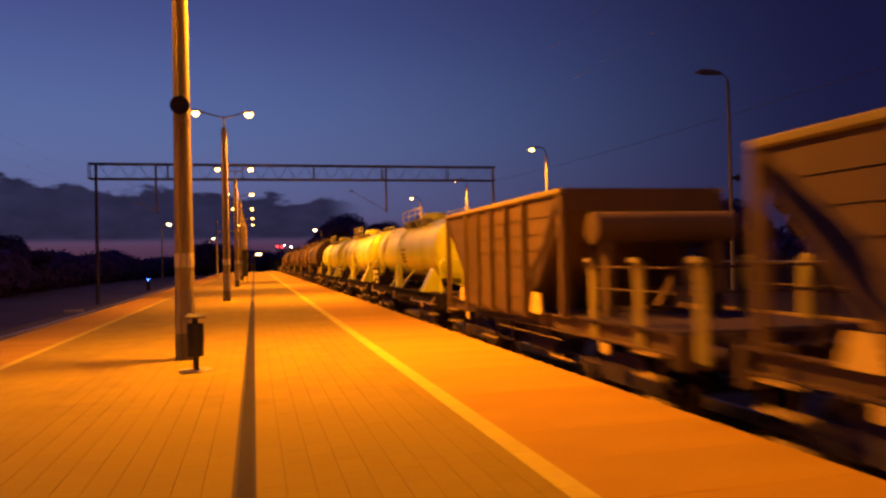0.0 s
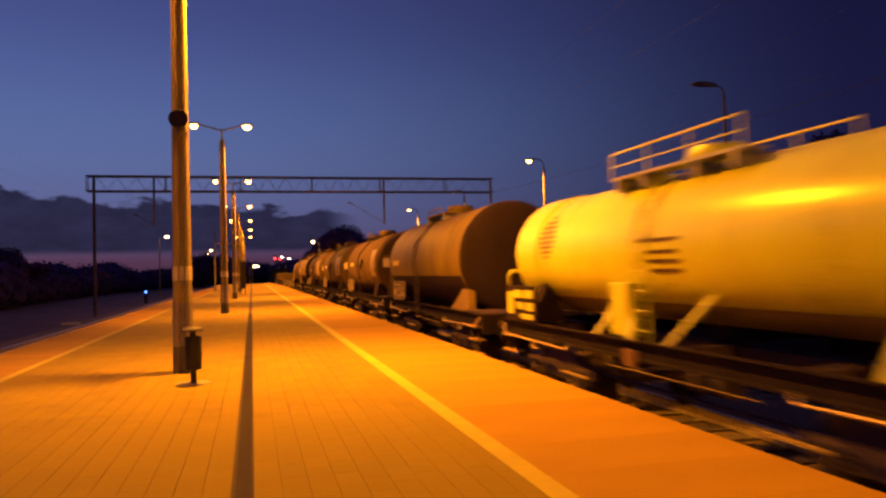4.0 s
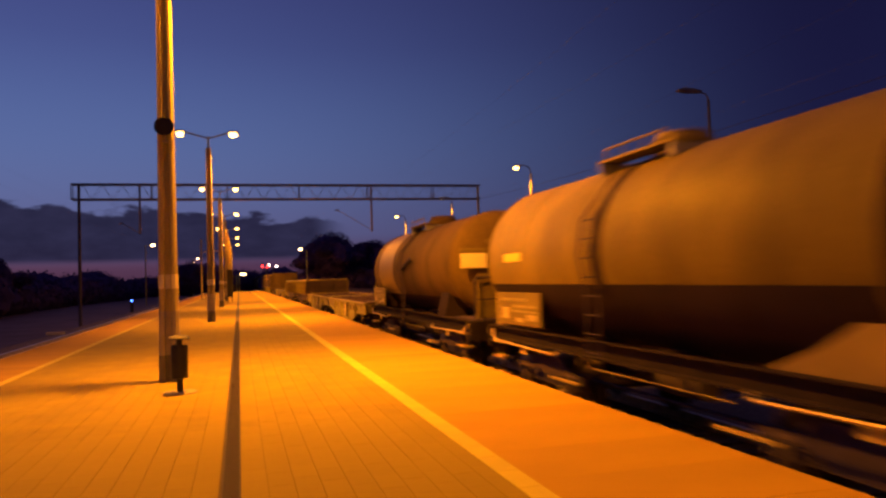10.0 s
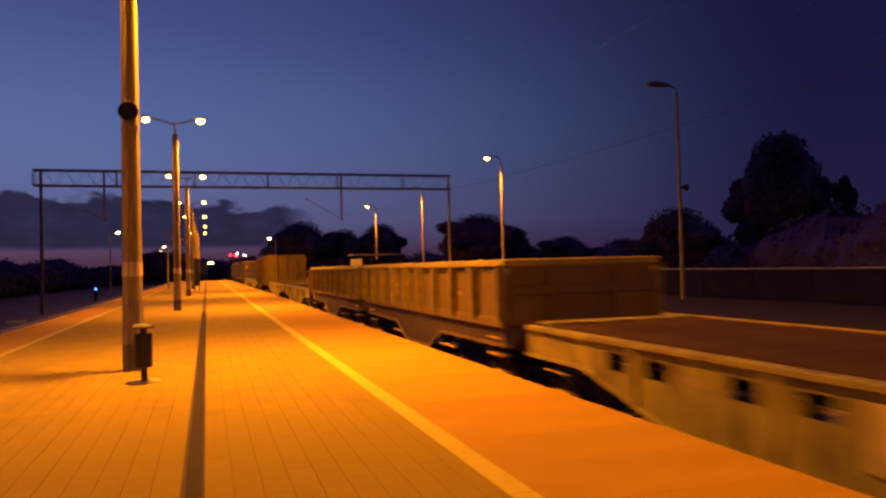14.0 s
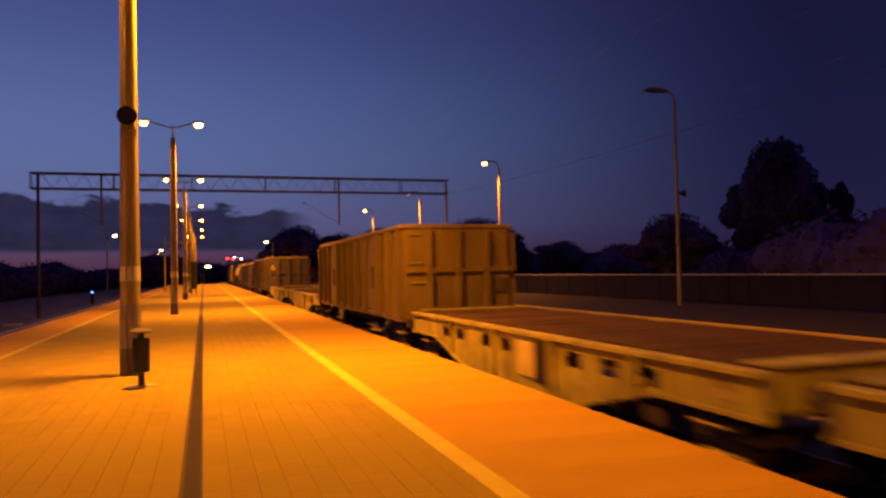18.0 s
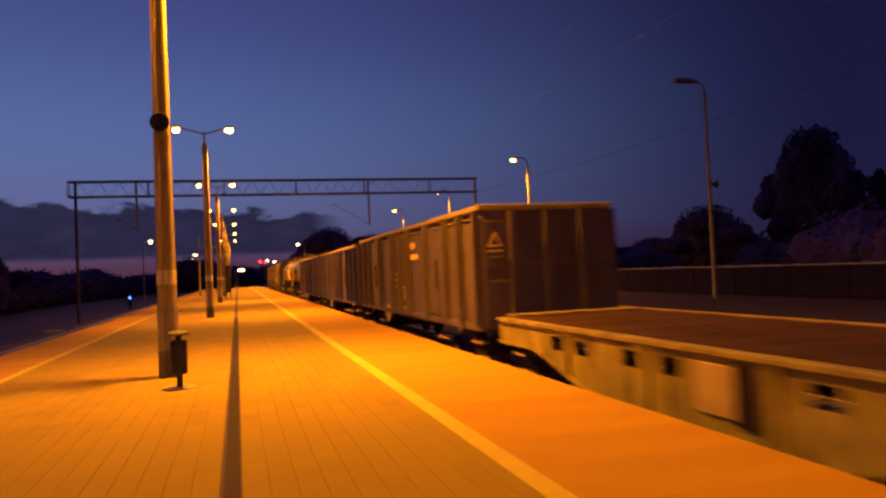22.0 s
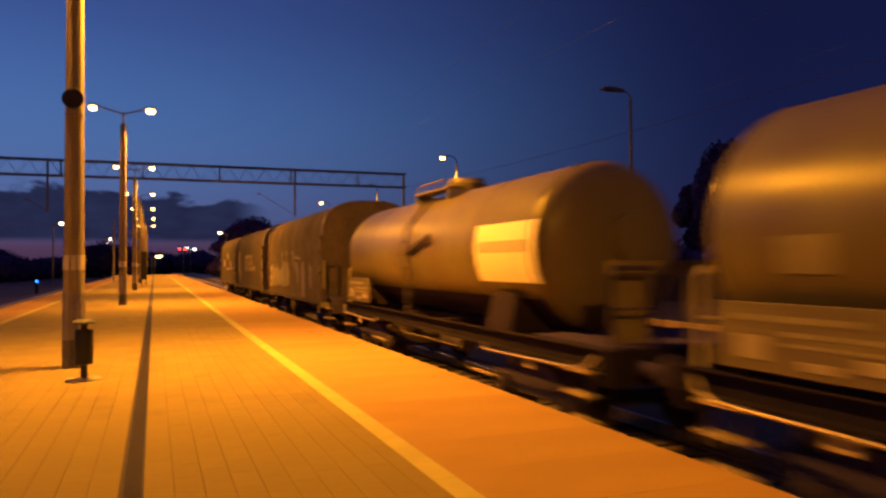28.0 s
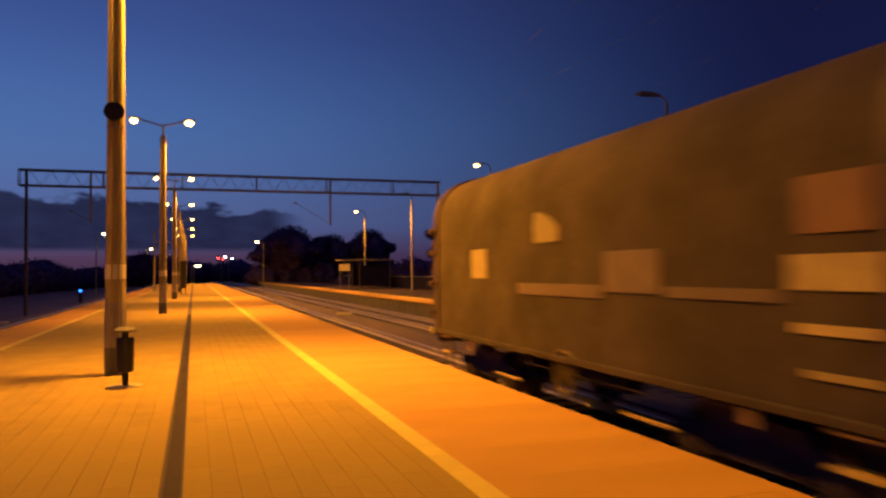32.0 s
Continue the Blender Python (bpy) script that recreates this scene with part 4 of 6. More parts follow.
# ---- wagon materials ----
M.update(
    under=mat("grimy_running_gear", (0.044, 0.034, 0.068), 0.8, 0.0, spec=0.15, vary=0.45, scale=5, stain=(0.055, 0.034, 0.023), amount=0.5),
    wheel=mat("wheel_steel", (0.060, 0.046, 0.040), 0.5, 0.7, vary=0.4, scale=6, stain=(0.06, 0.035, 0.02), amount=0.6),
    tread=mat("bright_wheel_rim", (0.45, 0.42, 0.38), 0.3, 0.9, vary=0.15, scale=9, bump=0.05),
    tank_white=mat("white_tank_paint", (0.50, 0.57, 0.025), 0.30, vary=0.08, scale=0.8, fine=20, bump=0.06, stain=(0.36, 0.34, 0.02), amount=0.4, stretch=(1, 1, 0.35), rnd=0.04),
    tank_brown=mat("brown_tank_paint", (0.090, 0.061, 0.026), 0.78, spec=0.12, vary=0.28, scale=0.9, fine=18, bump=0.08, stain=(0.042, 0.030, 0.020), amount=0.65, stretch=(1, 1, 0.4), rnd=0.08),
    tank_dark=mat("sooty_tank_paint", (0.150, 0.116, 0.026), 0.55, spec=0.12, vary=0.3, scale=0.8, fine=18, bump=0.08, stain=(0.075, 0.056, 0.022), amount=0.5, stretch=(1, 1, 0.4), rnd=0.05),
    tank_ochre=mat("ochre_tank_paint", (0.122, 0.102, 0.028), 0.36, spec=0.22, vary=0.2, scale=0.9, fine=18, bump=0.07, stain=(0.10, 0.065, 0.035), amount=0.6, stretch=(1, 1, 0.4), rnd=0.05),
    rust=mat("rust_red_wagon_paint", (0.098, 0.071, 0.022), 0.78, vary=0.38, scale=1.3, fine=24, stain=(0.042, 0.024, 0.014), amount=0.65, stretch=(1, 1, 0.3), rnd=0.06),
    blue=mat("faded_blue_wagon_paint", (0.043, 0.040, 0.25), 0.7, vary=0.42, scale=1.2, fine=24, stain=(0.040, 0.026, 0.024), amount=0.65, stretch=(1, 1, 0.3), rnd=0.08),
    slate=mat("brown_grey_wagon_paint", (0.064, 0.054, 0.110), 0.72, vary=0.42, scale=1.2, fine=24, stain=(0.040, 0.026, 0.022), amount=0.65, stretch=(1, 1, 0.3), rnd=0.05),
    rim=mat("dusty_top_rail_paint", (0.185, 0.168, 0.036), 0.7, vary=0.2, scale=1.5, stain=(0.16, 0.10, 0.06), amount=0.5, rnd=0.06),
    low=mat("dusty_brown_wagon_paint", (0.082, 0.060, 0.030), 0.75, vary=0.3, scale=1.4, fine=22, stain=(0.10, 0.062, 0.038), amount=0.6, stretch=(1, 1, 0.35), rnd=0.07),
    hopper=mat("rust_brown_hopper_paint", (0.078, 0.051, 0.032), 0.75, vary=0.3, scale=1.5, fine=22, stain=(0.080, 0.050, 0.032), amount=0.65, stretch=(1, 1, 0.4), rnd=0.07),
    sill=mat("pale_grey_sill_paint", (0.205, 0.190, 0.030), 0.7, vary=0.35, scale=2.4, fine=26, stain=(0.052, 0.032, 0.016), amount=1.0, stretch=(1, 1, 0.4), rnd=0.08),
    deck=mat("worn_deck_planks", (0.040, 0.022, 0.010), 0.9, spec=0.1, vary=0.45, scale=1.4, fine=30, stain=(0.020, 0.012, 0.010), amount=0.7, stretch=(0.4, 3, 1)),
    tarp=mat("dusty_hood_sheet", (0.052, 0.044, 0.036), 0.88, spec=0.08, vary=0.4, scale=1.1, fine=14, bump=0.3, stain=(0.034, 0.028, 0.018), amount=0.5, rnd=0.06),
    tarp_pale=mat("sun_bleached_hood_sheet", (0.076, 0.063, 0.044), 0.88, spec=0.08, vary=0.5, scale=1.1, fine=14, bump=0.3, stain=(0.046, 0.034, 0.030), amount=0.75, rnd=0.04),
    paint_d=mat("olive_spray_paint", (0.102, 0.094, 0.030), 0.7, vary=0.3, scale=2.5, bump=0),
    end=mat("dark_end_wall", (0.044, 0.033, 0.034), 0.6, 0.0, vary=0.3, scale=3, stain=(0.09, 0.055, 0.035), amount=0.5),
    mark=mat("faded_yellow_lettering", (0.62, 0.50, 0.10), 0.7, vary=0.15, scale=5, bump=0, rnd=0.1),
    grey_letter=mat("worn_away_lettering", (0.145, 0.120, 0.045), 0.75, vary=0.5, scale=5, bump=0, stain=(0.07, 0.055, 0.04), amount=0.7),
    pale=mat("faded_white_lettering", (0.22, 0.19, 0.06), 0.7, vary=0.2, scale=4, bump=0, rnd=0.1),
    patch=mat("pale_repaint", (0.19, 0.140, 0.035), 0.5, vary=0.2, scale=2, stain=(0.16, 0.11, 0.05), amount=0.5),
    board=mat("pale_data_board", (0.34, 0.29, 0.09), 0.6, vary=0.25, scale=5, stain=(0.22, 0.16, 0.10), amount=0.5),
    skirt=mat("dull_brown_skirt_board", (0.125, 0.100, 0.022), 0.75, vary=0.3, scale=1.5, stain=(0.08, 0.05, 0.035), amount=0.6, stretch=(1, 0.4, 3)),
    sign=mat("white_sign_board", (0.74, 0.70, 0.36), 0.5, vary=0.06, scale=3, bump=0.03, stain=(0.6, 0.5, 0.35), amount=0.25),
    grey_ink=mat("weathered_grey_lettering", (0.30, 0.27, 0.20), 0.7, bump=0),
    step=mat("worn_bright_step", (0.42, 0.34, 0.10), 0.45, 0.3, vary=0.3, scale=6, stain=(0.10, 0.06, 0.04), amount=0.5),
    # serves black paint and dirt, and painted shade under the tanks
    soot=mat("soot_and_shade_black", (0.024, 0.017, 0.034), 0.8, spec=0.06, vary=0.35, scale=1.0, fine=18, bump=0.1, stain=(0.03, 0.02, 0.015), amount=0.4, stretch=(1, 1, 0.4)),
    frame_black=mat("sooty_frame_paint", (0.014, 0.011, 0.018), 0.8, spec=0.08, vary=0.4, scale=3, stain=(0.03, 0.02, 0.018), amount=0.5),
    # white tanks: the shade beneath the barrel is in this colour
    underside_shade=mat("shade_toned_tank_underside", (0.20, 0.16, 0.06), 0.6, vary=0.3, scale=1.0, fine=18, bump=0.06, stain=(0.10, 0.07, 0.04), amount=0.6, stretch=(1, 1, 0.4)),
    paint_a=mat("pale_green_spray_paint", (0.140, 0.132, 0.034), 0.6, vary=0.2, scale=3, bump=0),
    paint_b=mat("sand_spray_paint", (0.115, 0.088, 0.052), 0.6, vary=0.2, scale=3, bump=0),
    paint_c=mat("orange_spray_paint", (0.12, 0.066, 0.028), 0.6, vary=0.2, scale=3, bump=0),
)
island(M["deck"], 0.35)

# ---- train ----
SPEED = 10.36
LEAD = 0.25
RUN, SPIN = [], []


def wheelset_meshes():
    bm = bm_new()
    for s in (-1, 1):
        rows = [(s * 0.68, 0.09), (s * 0.68, 0.16), (s * 0.715, 0.20), (s * 0.70, 0.36), (s * 0.685, 0.39), (s * 0.685, 0.485), (s * 0.71, 0.485),
                (s * 0.725, 0.462), (s * 0.82, 0.457), (s * 0.82, 0.40), (s * 0.765, 0.37), (s * 0.775, 0.20), (s * 0.84, 0.15), (s * 0.84, 0.09)]
        rings = []
        for x, r in rows:
            rings.append([bm.verts.new((x, r * math.cos(a), r * math.sin(a))) for a in [2 * math.pi * i / 28 for i in range(28)]])
        for a, b in zip(rings, rings[1:]):
            for i in range(28):
                bm.faces.new((a[i], a[(i + 1) % 28], b[(i + 1) % 28], b[i]))
        for k in range(5):      # chalk-marked web ribs
            c, d = math.cos(k * 1.2566), math.sin(k * 1.2566)
            tube(bm, (s * 0.778, 0.19 * c, 0.19 * d), (s * 0.782, 0.37 * c, 0.37 * d), 0.025, n=5)
    tube(bm, (-1.06, 0, 0), (1.06, 0, 0), 0.085, n=12)
    return mesh_of("wheelset", bm, M["wheel"])


WHEELS = wheelset_meshes()


def bogie_meshes():
    bm = bm_new()
    prism(bm, [(-1.30, 0.52), (-1.30, 0.66), (-0.75, 0.70), (-0.50, 0.86), (0.50, 0.86), (0.75, 0.70), (1.30, 0.66), (1.30, 0.52), (0.62, 0.50), (0.45, 0.42), (-0.45, 0.42), (-0.62, 0.50)],
          -0.05, 0.05, "x")
    frame_me = mesh_of("side_frame", bm, M["under"])
    bm = bm_new()
    box(bm, -0.96, 0.96, -0.28, 0.28, 0.50, 0.80, 0.03)
    bolster = mesh_of("bolster", bm, M["under"])
    bm = bm_new()
    box(bm, -0.95, 0.95, -0.05, 0.05, 0.52, 0.64, 0.01)
    beam = mesh_of("end_beam", bm, M["under"])
    bm = bm_new()
    for k in range(4):
        tube(bm, (0, 0, -0.06 + k * 0.055), (0, 0, -0.03 + k * 0.055), 0.075, n=10)
    tube(bm, (0, 0, -0.06), (0, 0, 0.14), 0.05, n=8)
    return frame_me, bolster, beam, mesh_of("spring", bm, M["under"])


SIDE_FRAME, BOLSTER, BEAM, SPRING = bogie_meshes()


def bogie(t, y):
    g = part("bogie", BOLSTER, None, t, at=pose(0, y, 0))
    for s in (-1, 1):
        part("side_frame", SIDE_FRAME, None, g, at=pose(s * 1.01, 0, 0))
        part("end_beam", BEAM, None, g, at=pose(0, s * 1.24, 0))
    return g


def axlebox_mesh():
    bm = bm_new()
    box(bm, -0.06, 0.10, -0.14, 0.14, -0.16, 0.17, 0.03)
    tube(bm, (0.09, 0, 0), (0.13, 0, 0), 0.09, 0.08, 12)
    return mesh_of("axle_box", bm, M["under"])


AXLEBOX = axlebox_mesh()


def buffer_mesh():
    bm = bm_new()
    tube(bm, (0, 0, 0), (0, 0.34, 0), 0.10, 0.085, 12)
    tube(bm, (0, 0.34, 0), (0, 0.56, 0), 0.06, n=10)
    lathe(bm, [(0.56, 0.20), (0.575, 0.225), (0.60, 0.225), (0.615, 0.12)], 18, "y")
    box(bm, -0.16, 0.16, -0.012, 0.02, -0.16, 0.16)
    return mesh_of("buffer", bm, M["under"])


BUFFER = buffer_mesh()
PALE_PLATE = None


def underframe(t, L, pivot, sole=None, sole_z=(1.02, 1.27), brake_wheel=None, wheel_key="skirt"):
    """Frame, buffers, couplings and bogies for a wagon that is L long over its buffers."""
    global PALE_PLATE
    h = L / 2 - 0.62
    sole = sole or M["under"]
    for s in (-1, 1):
        bm = bm_new()
        prism(bm, [(s * 1.18, sole_z[0]), (s * 1.28, sole_z[0]), (s * 1.28, sole_z[0] + 0.02), (s * 1.20, sole_z[0] + 0.03), (s * 1.20, sole_z[1] - 0.03),
                   (s * 1.28, sole_z[1] - 0.02), (s * 1.28, sole_z[1]), (s * 1.18, sole_z[1])], -h, h)
        part("sole_bar", bm, sole, t)
        bm = bm_new()
        box(bm, -1.32, 1.32, s * h - 0.06, s * h + 0.06, 0.86, 1.28, 0.015)
        part("headstock", bm, sole, t)
        for x in (-0.875, 0.875):
            part("buffer", BUFFER, None, t, at=pose(x, s * (h + 0.03), 1.06) @ (Matrix.Identity(4) if s > 0 else pose(0, 0, 0, 0, 0, 180)))
        bm = bm_new()
        box(bm, -0.035, 0.035, s * (h + 0.05), s * (h + 0.30), 1.01, 1.10)
        tube(bm, (0, s * (h + 0.30), 1.06), (0, s * (h + 0.60), 0.97), 0.03, n=8)
        tube(bm, (0.22, s * (h + 0.05), 0.95), (0.18, s * (h + 0.35), 0.70), 0.025, n=8)
        part("coupling", bm, M["under"], t)
        bogie(t, s * pivot)
        for d in (-0.9, 0.9):
            w = part("wheelset", WHEELS, None, t, at=pose(0, s * pivot + d, 0.46))
            SPIN.append((w, s * pivot + d))
            for x in (-1, 1):
                ab = part("axle_box", AXLEBOX, None, t, at=pose(x * 1.0, s * pivot + d, 0.48, 0, 0, 0 if x > 0 else 180))
                for e in (-0.22, 0.22):
                    part("spring", SPRING, None, ab, at=pose(0.02, e, 0))
    bm = bm_new()
    box(bm, -0.14, 0.14, -h, h, 0.98, 1.20)
    part("centre_sill", bm, M["under"], t)
    for k in range(-2, 3):
        bm = bm_new()
        box(bm, -1.178, 1.178, k * h / 2.6 - 0.06, k * h / 2.6 + 0.06, 1.03, 1.22)
        part("cross_member", bm, M["under"], t)
    bm = bm_new()
    tube(bm, (-0.55, -0.5, 0.78), (-0.55, 0.5, 0.78), 0.16, n=14)
    part("brake_reservoir", bm, M["under"], t)
    bm = bm_new()
    tube(bm, (-0.9, -pivot + 1.3, 0.62), (-0.9, pivot - 1.3, 0.62), 0.022, n=6)
    part("brake_rod", bm, M["under"], t)
    bm = bm_new()
    tube(bm, (-1.31, -1.9, 0.90), (-1.31, 1.2, 0.90), 0.012, n=6)
    part("brake_pipe", bm, M["skirt"], t, "long thin steel pipe under the frame")
    # footsteps, and yellow plates that stand for glints under the frame
    if PALE_PLATE is None:
        b2 = bm_new()
        box(b2, -0.012, 0.012, -0.19, 0.19, -0.12, 0.12, 0.006)
        PALE_PLATE = mesh_of("data_plate", b2, M["mark"])
    for s in (-1, 1):
        for y in (s * (h - 0.35), s * (h - 0.75)):
            bm = bm_new()
            tube(bm, (-1.30, y, 0.40), (-1.30, y, 1.05), 0.016, n=6)
            st = part("step_hanger", bm, M["under"], t)
        for z in (0.42, 0.72, 1.0):
            bm = bm_new()
            box(bm, -1.38, -1.16, s * (h - 0.55) - 0.26, s * (h - 0.55) + 0.26, z - 0.015, z + 0.015)
            part("footstep", bm, M["step"], st, "worn steel footstep")
        bm = bm_new()
        box(bm, -1.33, -1.26, s * (h - 3.3) - 0.45, s * (h - 3.3) + 0.45, 0.60, 0.625)
        part("step_board", bm, M["step"], t, "long worn step board")
        part("data_plate", PALE_PLATE, None, t, "pale yellow plate", at=pose(-1.315, s * (h - 1.75), 0.93) @ Matrix.Diagonal((1, 0.5, 0.6, 1)))
    if brake_wheel is not None:
        b = bm_new()
        for k in range(24):
            a, c = 2 * math.pi * k / 24, 2 * math.pi * (k + 1) / 24
            tube(b, (0, 0.27 * math.cos(a), 0.27 * math.sin(a)), (0, 0.27 * math.cos(c), 0.27 * math.sin(c)), 0.022, n=6)
        for k in range(4):
            a = math.pi / 4 + k * math.pi / 2
            tube(b, (0, 0, 0), (0, 0.27 * math.cos(a), 0.27 * math.sin(a)), 0.016, n=6)
        tube(b, (0, 0, 0), (0.16, 0, 0), 0.03, n=8)
        part("brake_wheel", b, M[wheel_key], t, "spoked brake handwheel", at=pose(-1.40, brake_wheel, 0.93))


def start(name, label, category, u0, u1, group):
    t = thing(name, label, category, pose(TRACK_X, (u0 + u1) / 2 - LEAD, RAIL), group)
    RUN.append((t, (u0 + u1) / 2 - LEAD))
    return t


def bars(t, name, x, rows, material, label):
    """Unreadable lettering: flat bars (y0, y1, z0, z1) on a side at x."""
    bm = bm_new()
    for y0, y1, z0, z1 in rows:
        n = max(1, int((y1 - y0) / max(0.05, (z1 - z0) * 0.75)))
        w = (y1 - y0) / n
        for i in range(n):
            box(bm, x - 0.004, x, y0 + w * i + w * 0.08, y0 + w * (i + 1) - w * 0.08, z0, z1)
    return tagged(part(name, bm, material, t, label, angle=0), kind="stuff")


# -- tank wagons --
def tank_wagon(u0, u1, label, group, paint, R, zc, far_gap, near_gap, white=False, patches=(), lever=True, handrail=True, lower=None, dark_end=None, dome_y=None, ring=None, sign=False):
    L = u1 - u0
    t = start("tank_wagon", label, "tank wagon", u0, u1, group)
    underframe(t, L, L / 2 - 2.75, sole=M["frame_black"])
    ya, yb = -L / 2 + near_gap, L / 2 - far_gap
    d = 0.16 if dark_end else (0.52 if white else 0.30) * R
    bow = 0.95 if white else 0.75
    rows = [(ya + d * (1 - math.cos(k / 8 * math.pi / 2)), max(0.03, R * math.sin(k / 8 * math.pi / 2) ** bow)) for k in range(9)]
    rows += [(yb - d + d * math.sin(k / 8 * math.pi / 2), max(0.03, R * math.cos(k / 8 * math.pi / 2) ** bow if k < 8 else 0.03)) for k in range(9)]
    bm = bm_new()
    lathe(bm, rows, 48, "y")
    for v in bm.verts:
        v.co.z += zc
    barrel = part("barrel", bm, M[paint], t, angle=50)
    span = (yb - ya) - 2 * d
    # weld seams and straps round the barrel
    for k in range(1, 5):
        y = ya + d + span * k / 5
        bm = bm_new()
        lathe(bm, [(y - 0.012, R - 0.002), (y - 0.008, R + 0.006), (y + 0.008, R + 0.006), (y + 0.012, R - 0.002)], 48, "y", cap=False)
        for v in bm.verts:
            v.co.z += zc
        part("weld_seam", bm, M[paint], barrel)
    for y in (ya + d + 0.04, yb - d - 0.04):
        bm = bm_new()
        lathe(bm, [(y - 0.03, R - 0.002), (y - 0.025, R + 0.012), (y + 0.025, R + 0.012), (y + 0.03, R - 0.002)], 48, "y", cap=False)
        for v in bm.verts:
            v.co.z += zc
        part("end_ring", bm, M[paint], barrel)
    # lower half: dirt and shade painted dark, and on some a ledge over it
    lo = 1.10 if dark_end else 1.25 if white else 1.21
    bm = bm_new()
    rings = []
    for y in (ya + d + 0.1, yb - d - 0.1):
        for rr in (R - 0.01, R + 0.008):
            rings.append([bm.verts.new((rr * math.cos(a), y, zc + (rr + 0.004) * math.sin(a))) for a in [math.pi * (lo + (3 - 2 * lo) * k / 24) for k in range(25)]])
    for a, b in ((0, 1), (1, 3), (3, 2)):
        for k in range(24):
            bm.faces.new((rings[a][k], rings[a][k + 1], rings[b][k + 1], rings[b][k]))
    part("lower_shell", bm, M["underside_shade"] if white else M["soot"], barrel, "lower part of the barrel darkened with dirt and shade")
    if dark_end:
        # a darker shell caps the near end
        bm = bm_new()
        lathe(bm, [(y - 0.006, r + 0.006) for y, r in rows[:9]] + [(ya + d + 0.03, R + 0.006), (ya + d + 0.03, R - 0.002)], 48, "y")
        for v in bm.verts:
            v.co.z += zc
        part("sooty_end", bm, M["soot"], barrel, "dark end of the barrel", angle=50)
    if ring:
        y0, y1, key = ring
        bm = bm_new()
        lathe(bm, [(y0, R + 0.001), (y0, R + 0.007), (y1, R + 0.007), (y1, R + 0.001)], 48, "y", cap=False)
        for v in bm.verts:
            v.co.z += zc
        part("painted_band", bm, M[key], barrel, "dark band round the barrel" if key == "soot" else "paler repainted band")
    if white:
        for y in (ya + 0.95, yb - 0.85):
            bm = bm_new()
            lathe(bm, [(y - 0.5, R + 0.001), (y - 0.48, R + 0.035), (y + 0.48, R + 0.035), (y + 0.5, R + 0.001)], 48, "y", cap=False)
            for v in bm.verts:
                v.co.z += zc
            part("stiffening_band", bm, M[paint], barrel)
    # saddles; those lost in shade have that dark put into their colour
    for y in (ya + 1.35, yb - 1.35):
        for s in (-1, 1):
            bm = bm_new()
            if white:
                prism(bm, [(s * 1.24, 1.27), (s * 1.24, 1.31), (s * 0.92, zc - 0.52), (s * 0.72, zc - 0.78), (s * 0.62, 1.27)], y - 0.26, y + 0.26)
                for v in bm.verts:
                    if v.co.z > 1.4:
                        v.co.y = y + (v.co.y - y) * (0.72 if y < 0 else 0.5)
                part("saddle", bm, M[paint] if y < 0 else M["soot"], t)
            else:
                if dark_end:
                    e = 1 if y < 0 else -1
                    prism(bm, [(y - e * 1.25, 1.265), (y - e * 1.25, 1.76), (y - e * 0.80, 1.78), (y - e * 0.25, 1.50), (y + e * 0.36, 1.27)], s * 0.98, s * 1.16, "x")
                else:
                    prism(bm, [(s * 1.20, 1.265), (s * 1.20, 1.32), (s * 1.08, zc - 0.66), (s * 0.95, zc - 0.82), (s * 0.5, 1.265)], y - 0.38, y + 0.38)
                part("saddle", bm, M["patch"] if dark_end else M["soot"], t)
    if white:
        for k, (dy0, dy1) in enumerate(((-0.55, -1.0), (0.35, 0.75), (1.3, 1.15))):
            bm = bm_new()
            y = (ya + yb) / 2
            v = [bm.verts.new(p) for p in ((-1.24, y + dy0 - 0.045, 1.27), (-1.24, y + dy0 + 0.045, 1.27), (-0.86, y + dy1 + 0.045, zc - 0.60), (-0.86, y + dy1 - 0.045, zc - 0.60))]
            w = [bm.verts.new((p.co.x + 0.04, p.co.y, p.co.z)) for p in v]
            bm.faces.new(v), bm.faces.new(w[::-1])
            for i in range(4):
                bm.faces.new((v[i], w[i], w[(i + 1) % 4], v[(i + 1) % 4]))
            part("brace", bm, M[paint], t)
        bm = bm_new()
        box(bm, -1.08, -0.90, 0.98, 1.50, 1.27, 2.0, 0.015)
        part("valve_box", bm, M[paint], t, "pale box hanging beside the barrel")
        bm = bm_new()
        box(bm, -1.33, -1.29, 0.40, 0.70, 0.94, 1.16, 0.008)
        part("warning_plate", bm, M["paint_c"], t, "small orange plate")
    # manhole dome and walkway with rails
    dy = dome_y if dome_y is not None else (ya + yb) / 2
    bm = bm_new()
    lathe(bm, [(zc + R - 0.08, 0.42), (zc + R + 0.17, 0.42), (zc + R + 0.20, 0.38), (zc + R + 0.27, 0.36), (zc + R + 0.30, 0.10)], 24, "z")
    for v in bm.verts:
        v.co.y += dy
    part("dome", bm, M[paint], t)
    bm = bm_new()
    for x in (-0.62, 0.62):
        box(bm, x - 0.17, x + 0.17, dy - (1.5 if white else 1.0), dy + (1.5 if white else 1.0), zc + R - 0.02, zc + R + 0.02)
    ww = tagged(part("walkway", bm, M["steel"] if white else M["skirt"], t, "steel grating walkway"), kind="stuff")
    for y in ((dy - 1.35, dy - 0.6, dy + 0.6, dy + 1.35) if white else (dy - 0.9, dy + 0.9)):
        bm = bm_new()
        box(bm, -0.78, 0.78, y - 0.03, y + 0.03, zc + R - 0.20, zc + R - 0.021)
        part("bracket", bm, M["steel"], ww)
    rail_m = M[paint] if white else M["skirt"]
    hl = 1.5 if white else 0.75
    for x in (-0.78, 0.78):
        if x > 0 and not white:
            continue
